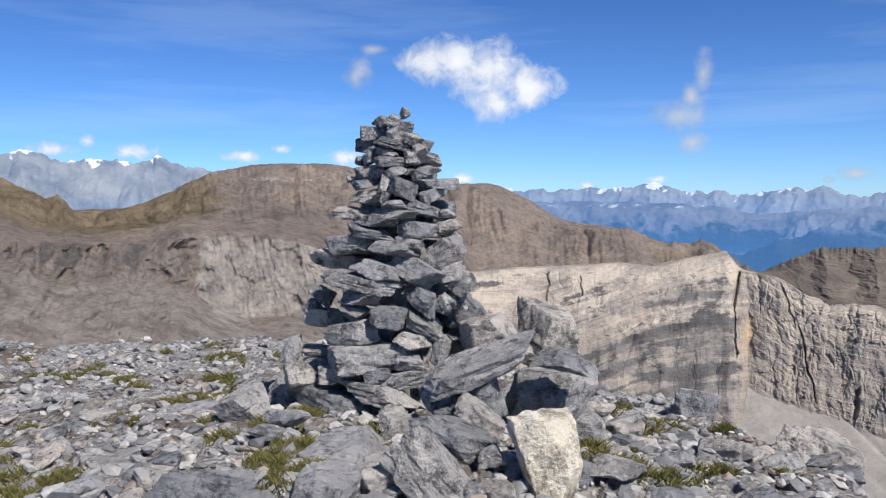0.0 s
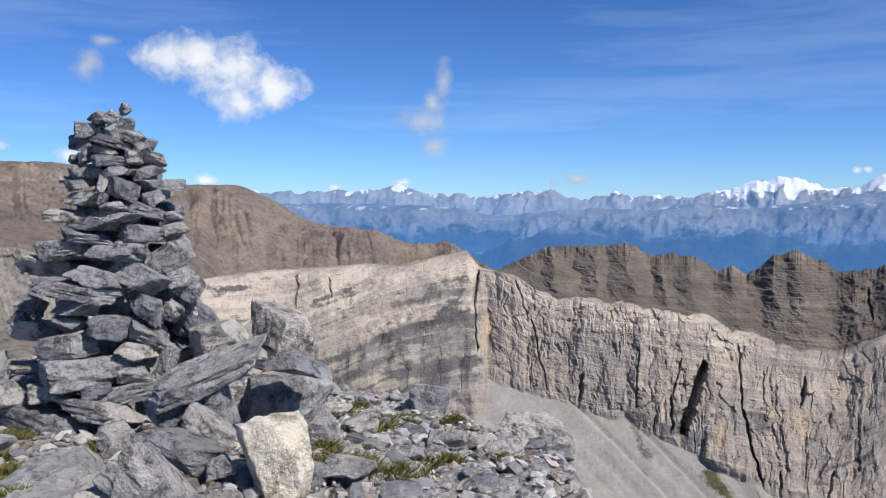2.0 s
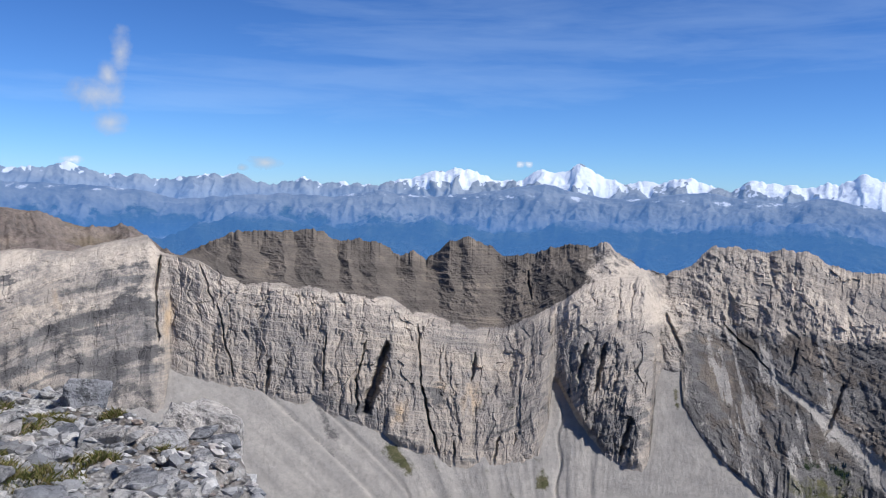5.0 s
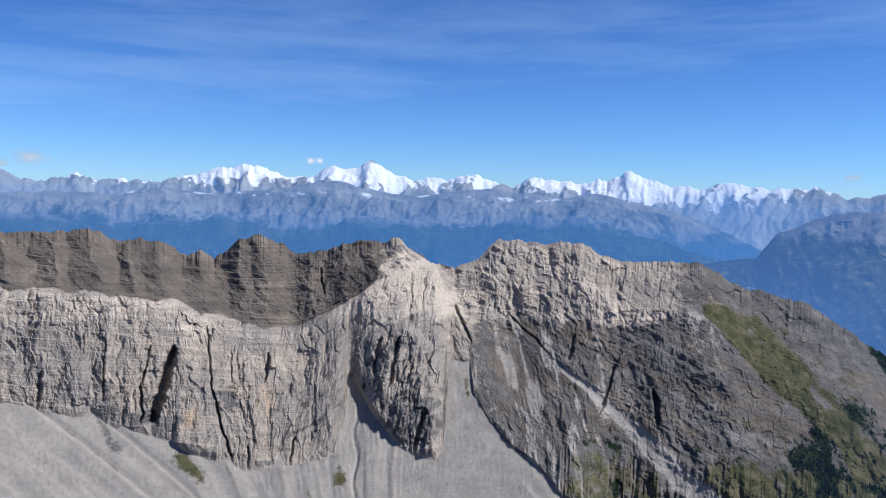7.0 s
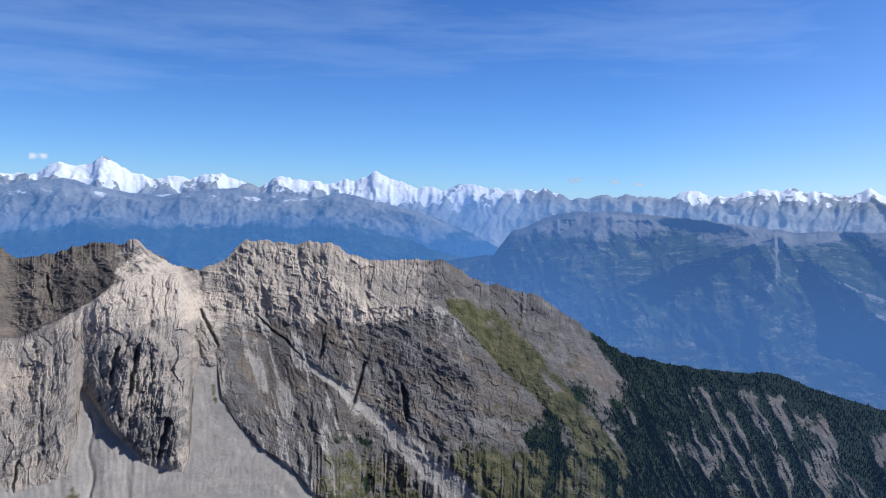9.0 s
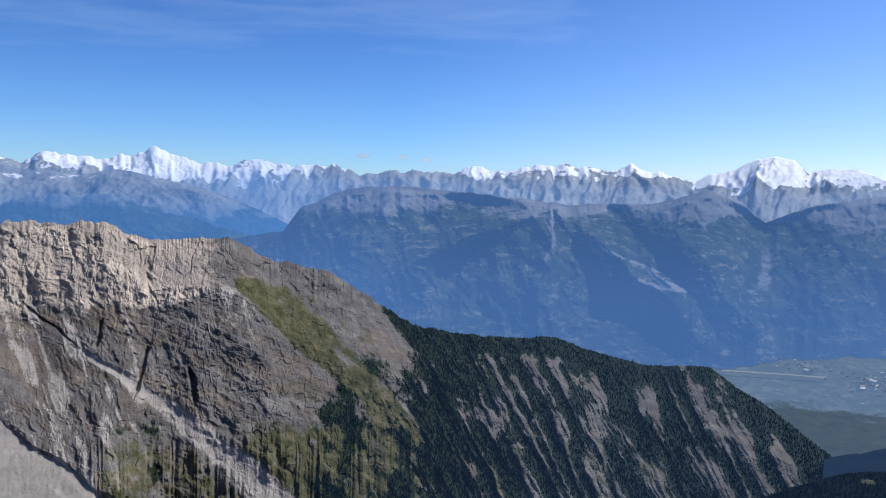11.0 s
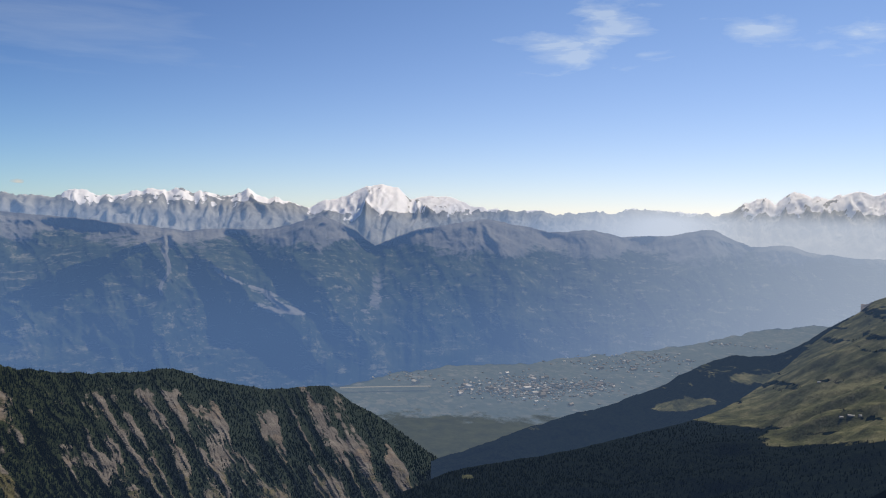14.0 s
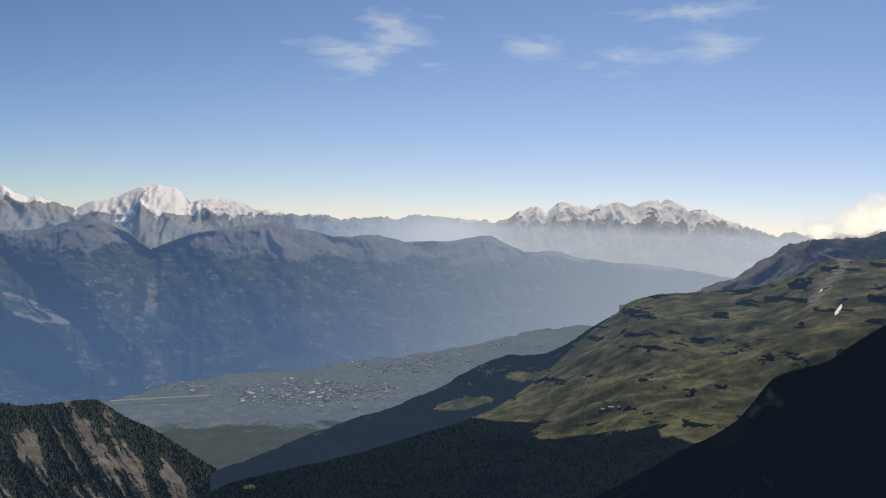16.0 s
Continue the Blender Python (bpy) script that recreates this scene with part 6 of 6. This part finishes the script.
def grass():
    """Low tufts of dry alpine grass between the stones."""
    gen = np.random.default_rng(9)
    spots = [(-1.30, 4.70, 0.09), (-0.75, 3.40, 0.15), (-0.55, 3.5, 0.1), (0.87, 3.70, 0.14), (1.0, 3.6, 0.14), (0.75, 3.95, 0.10), (1.36, 5.20, 0.12), (1.69, 5.00, 0.07), (-1.66, 3.50, 0.13), (-1.8, 3.35, 0.12),
             (1.25, 3.80, 0.10), (-0.42, 4.15, 0.06), (1.2, 5.55, 0.05), (1.1, 5.4, 0.05)]
    for i in range(52):
        b, r = gen.uniform(-30, -4), gen.uniform(3.6, 8.6)
        spots.append((r * math.sin(radians(b)), r * math.cos(radians(b)), gen.uniform(0.05, 0.15)))
    for i in range(10):
        b, r = gen.uniform(8, 24), gen.uniform(3.9, 5.2)
        spots.append((r * math.sin(radians(b)), r * math.cos(radians(b)), gen.uniform(0.04, 0.09)))
    cos, faces, at = [], [], 0
    for sx, sy, wide in spots:
        for k in range(int(7000 * wide)):
            a, d = gen.uniform(0, 6.283), wide * gen.random() ** 0.6
            px, py = sx + d * math.cos(a) * 1.15, sy + d * math.sin(a)
            cos.append((px, py, a, gen.uniform(0.018, 0.055) * (1.2 - 0.5 * d / wide)))
    p = np.array(cos)
    g = ground_at(p[:, 0], p[:, 1]) - 0.004
    lean = gen.normal(0, 0.45, (len(p), 2)) * p[:, 3:4]
    side = np.stack([np.cos(p[:, 2]), np.sin(p[:, 2])], -1) * 0.0014
    base = np.stack([p[:, 0], p[:, 1], g], -1)
    left, right, tip, mid = base.copy(), base.copy(), base.copy(), base.copy()
    left[:, :2] -= side
    right[:, :2] += side
    mid[:, :2] += lean * 0.35 + side * 0.7
    mid[:, 2] += p[:, 3] * 0.6
    tip[:, :2] += lean
    tip[:, 2] += p[:, 3]
    co = np.stack([left, right, mid, tip], 1).reshape(-1, 3)
    k = np.arange(len(p)) * 4
    tri = np.concatenate([np.stack([k, k + 1, k + 2], -1), np.stack([k, k + 2, k + 3], -1)])
    me = bpy.data.meshes.new("grass")
    me.from_pydata(co.tolist(), [], tri.tolist())
    me.materials.append(GRASS)
    tagged(new("grass", me), "low tufts of yellow-green alpine grass among the stones", "grass", kind="stuff")


grass()


def firs():
    """Far conifers on the wooded ridge and below the pasture: a tapered trunk and two ragged skirts each."""
    gen = np.random.default_rng(21)
    unit = []
    ring = lambda n, r, z, turn: [(r * (1 + 0.25 * math.sin(7 * i + turn * 9)) * math.cos(6.283 * i / n + turn), r * math.sin(6.283 * i / n + turn), z) for i in range(n)]
    unit = ring(6, 0.21, 0.12, 0) + [(0, 0, 0.72)] + ring(6, 0.14, 0.48, 0.5) + [(0, 0, 1.0)] + ring(3, 0.035, 0.0, 0.2) + [(0, 0, 0.3)]
    tri = [(i, (i + 1) % 6, 6) for i in range(6)] + [(7 + i, 7 + (i + 1) % 6, 13) for i in range(6)] + [(14 + i, 14 + (i + 1) % 3, 17) for i in range(3)]
    unit, tri = np.array(unit), np.array(tri)
    spots = []
    for (b, r, z, wood, u), lo, hi, count, size in ((RIDGE, 58.0, 113.0, 18000, 4.2), (SLOPE, 105.0, 140.0, 12000, 4.2)):
        w = np.clip(wood - 0.35, 0, 1) * (b > lo) * (b < hi) * (u < (2.98 if b[0] < 0 else 0.98)) * (u > 0.1)
        w = w * (r > 700)
        flat = (w / w.sum()).ravel()
        pick = gen.choice(flat.size, count, p=flat)
        full = around(b, r, z).reshape(-1, 3)[pick]
        full = full + gen.uniform(-0.7, 0.7, full.shape) * np.array([1, 1, 0])
        spots.append(np.concatenate([full, size * gen.uniform(0.6, 1.25, (count, 1))], 1))
    p = np.concatenate(spots)
    co = (unit[None] * p[:, None, 3:4] + p[:, None, :3] - np.array([0, 0, 0.6])).reshape(-1, 3)
    faces = (tri[None] + (np.arange(len(p)) * len(unit))[:, None, None]).reshape(-1, 3)
    me = bpy.data.meshes.new("firs")
    me.vertices.add(len(co))
    me.vertices.foreach_set("co", co.ravel().astype(np.float32))
    me.loops.add(faces.size)
    me.loops.foreach_set("vertex_index", faces.ravel().astype(np.int32))
    me.polygons.add(len(faces))
    me.polygons.foreach_set("loop_start", np.arange(0, faces.size, 3, dtype=np.int32))
    me.polygons.foreach_set("loop_total", np.full(len(faces), 3, np.int32))
    me.update()
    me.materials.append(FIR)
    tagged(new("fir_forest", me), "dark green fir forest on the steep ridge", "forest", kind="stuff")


firs()


def town():
    """Roofs and halls of the towns on the valley floor, and the pale runway beside them."""
    gen = np.random.default_rng(31)
    box = np.array([(x, y, z) for z in (0, 1) for y in (-0.5, 0.5) for x in (-0.5, 0.5)] + [(-0.5, 0, 1.5), (0.5, 0, 1.5)], float)
    faces = np.array([(0, 1, 5), (0, 5, 4), (1, 3, 7), (1, 7, 5), (3, 2, 6), (3, 6, 7), (2, 0, 4), (2, 4, 6), (4, 5, 9), (4, 9, 8), (6, 8, 9), (6, 9, 7), (4, 8, 6), (5, 7, 9)])
    cos, tri = [], []
    spots = [(115.5, -11.7, 3.0, 0.7, 420, 9), (119.5, -11.4, 2.0, 0.5, 160, 10), (124.0, -9.2, 2.0, 0.25, 60, 9), (113.0, -12.0, 3.0, 0.4, 120, 9), (121.5, -9.8, 3.5, 0.5, 120, 11), (107, -11.3, 4, 0.3, 60, 10), (128.5, -8.0, 1.6, 0.15, 40, 9)]
    k = 0
    for b0, e0, sb, se, count, wide in spots:
        for i in range(count):
            b, e = gen.normal(b0, sb * 0.6), gen.normal(e0, se * 0.6)
            r = (EYE - FLOOR) / math.tan(radians(-e))
            w = 0.42 * wide * gen.uniform(0.5, 1.3) * (2.6 if gen.random() < 0.05 else 1)
            a = gen.choice([0.3, 1.87]) + gen.normal(0, 0.1)
            m = np.array(Matrix.Rotation(a, 3, "Z"))
            q = (box * np.array([w * gen.uniform(1, 1.8), w, w * 0.45])) @ m.T
            cos.append(q + np.array([r * math.sin(radians(b)), r * math.cos(radians(b)), FLOOR + 1.0]))
            tri.append(faces + 10 * k)
            k += 1
    me = bpy.data.meshes.new("town")
    me.from_pydata(np.concatenate(cos).tolist(), [], np.concatenate(tri).tolist())
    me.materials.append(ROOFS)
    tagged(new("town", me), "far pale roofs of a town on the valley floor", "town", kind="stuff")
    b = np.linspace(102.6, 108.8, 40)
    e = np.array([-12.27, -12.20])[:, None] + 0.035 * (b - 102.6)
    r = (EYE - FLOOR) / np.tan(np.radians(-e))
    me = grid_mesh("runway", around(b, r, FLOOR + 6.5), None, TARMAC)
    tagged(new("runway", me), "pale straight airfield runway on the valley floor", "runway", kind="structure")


town()


# ---------------------------------------------------------------- on the pasture


def on_slope(bearing, el):
    """The place where the pasture is seen at a bearing and an elevation."""
    b, r, z = SLOPE[:3]
    j = int(np.argmin(np.abs(b - bearing)))
    i = int(np.argmin(np.abs(elevation(r[:, j], z[:, j]) - el)))
    a = radians(bearing)
    return r[i, j] * math.sin(a), r[i, j] * math.cos(a), float(z[i, j])


# a touch of haze glow on the huts and the old snow
WALLS = small_paint("hut_walls", ((0.0, (0.62, 0.60, 0.56)), (1.0, (0.70, 0.68, 0.64))), 0.08, (0.10, 0.16, 0.28))
TIN = small_paint("hut_roofs", ((0.0, (0.50, 0.50, 0.50)), (1.0, (0.60, 0.60, 0.60))), 0.08, (0.10, 0.16, 0.28))
FIRN = small_paint("old_snow", ((0.0, (0.82, 0.84, 0.88)), (1.0, (0.86, 0.87, 0.90))), 0.08, (0.20, 0.30, 0.50))


def hut(bearing, el, long, wide, turn):
    x, y, z = on_slope(bearing, el)
    ob = tagged(new("alpine_hut"), "low pale herdsman's hut on the green pasture", "hut", "huts on the pasture")
    ob.matrix_basis = pose(x, y, z, 0, 0, turn)
    walls, roof = bmesh.new(), bmesh.new()
    bmesh.ops.create_cube(walls, size=1.0, matrix=Matrix.Translation((0, 0, 0.2)) @ Matrix.Diagonal((long, wide, 2.0, 1)))
    part("wall", walls, WALLS, ob)
    over = 0.3
    rim = [(-1, -1, 1.1), (1, -1, 1.1), (1, 0, 2.1), (-1, 0, 2.1), (-1, 1, 1.1), (1, 1, 1.1)]
    up = [roof.verts.new((sx * (long / 2 + over), sy * (wide / 2 + over), h)) for sx, sy, h in rim]
    low = [roof.verts.new((sx * (long / 2 + over), sy * (wide / 2 + over), h - 0.15)) for sx, sy, h in rim]
    for f in ((0, 1, 2, 3), (3, 2, 5, 4)):
        roof.faces.new([up[i] for i in f])
        roof.faces.new([low[i] for i in reversed(f)])
    for i, j in ((0, 1), (1, 2), (2, 5), (5, 4), (4, 3), (3, 0)):
        roof.faces.new([up[j], up[i], low[i], low[j]])
    part("roof", roof, TIN, ob, "pale sheet-metal roof")


for spot in ((135.25, -11.72, 5.5, 3.2, 50), (135.8, -11.68, 9, 3.2, 48), (136.3, -11.62, 4, 3, 52), (133.9, -9.84, 4.5, 3.5, 20)):
    hut(*spot)


def snow_patch(bearing, el, high, wide, lean):
    """A leftover of winter snow: a thin domed sheet with a ragged rim, laid on the slope."""
    b, r, z = SLOPE[:3]
    v = np.linspace(-1, 1, 13)[:, None]
    w = np.linspace(-1, 1, 9)
    bb = bearing + lean * v + wide * w * (1 - 0.7 * v * v) * (1 + 0.3 * fbm(v * 3, 0 * v, octaves=3, seed=121))
    ee = el + high * v + 0 * w
    x, y, up = np.vectorize(on_slope)(bb, ee)
    dome = 1.2 * (1 - w * w) * (1 - v * v) + 0.15
    ob = new("snow_patch", grid_mesh("snow_patch", np.stack([x, y, up + dome], -1), None, FIRN))
    tagged(ob, "small leftover patch of old white snow on the slope", "snow patch")


snow_patch(149.36, -4.2, 0.32, 0.13, 0.16)
snow_patch(148.3, -3.1, 0.12, 0.06, 0.08)
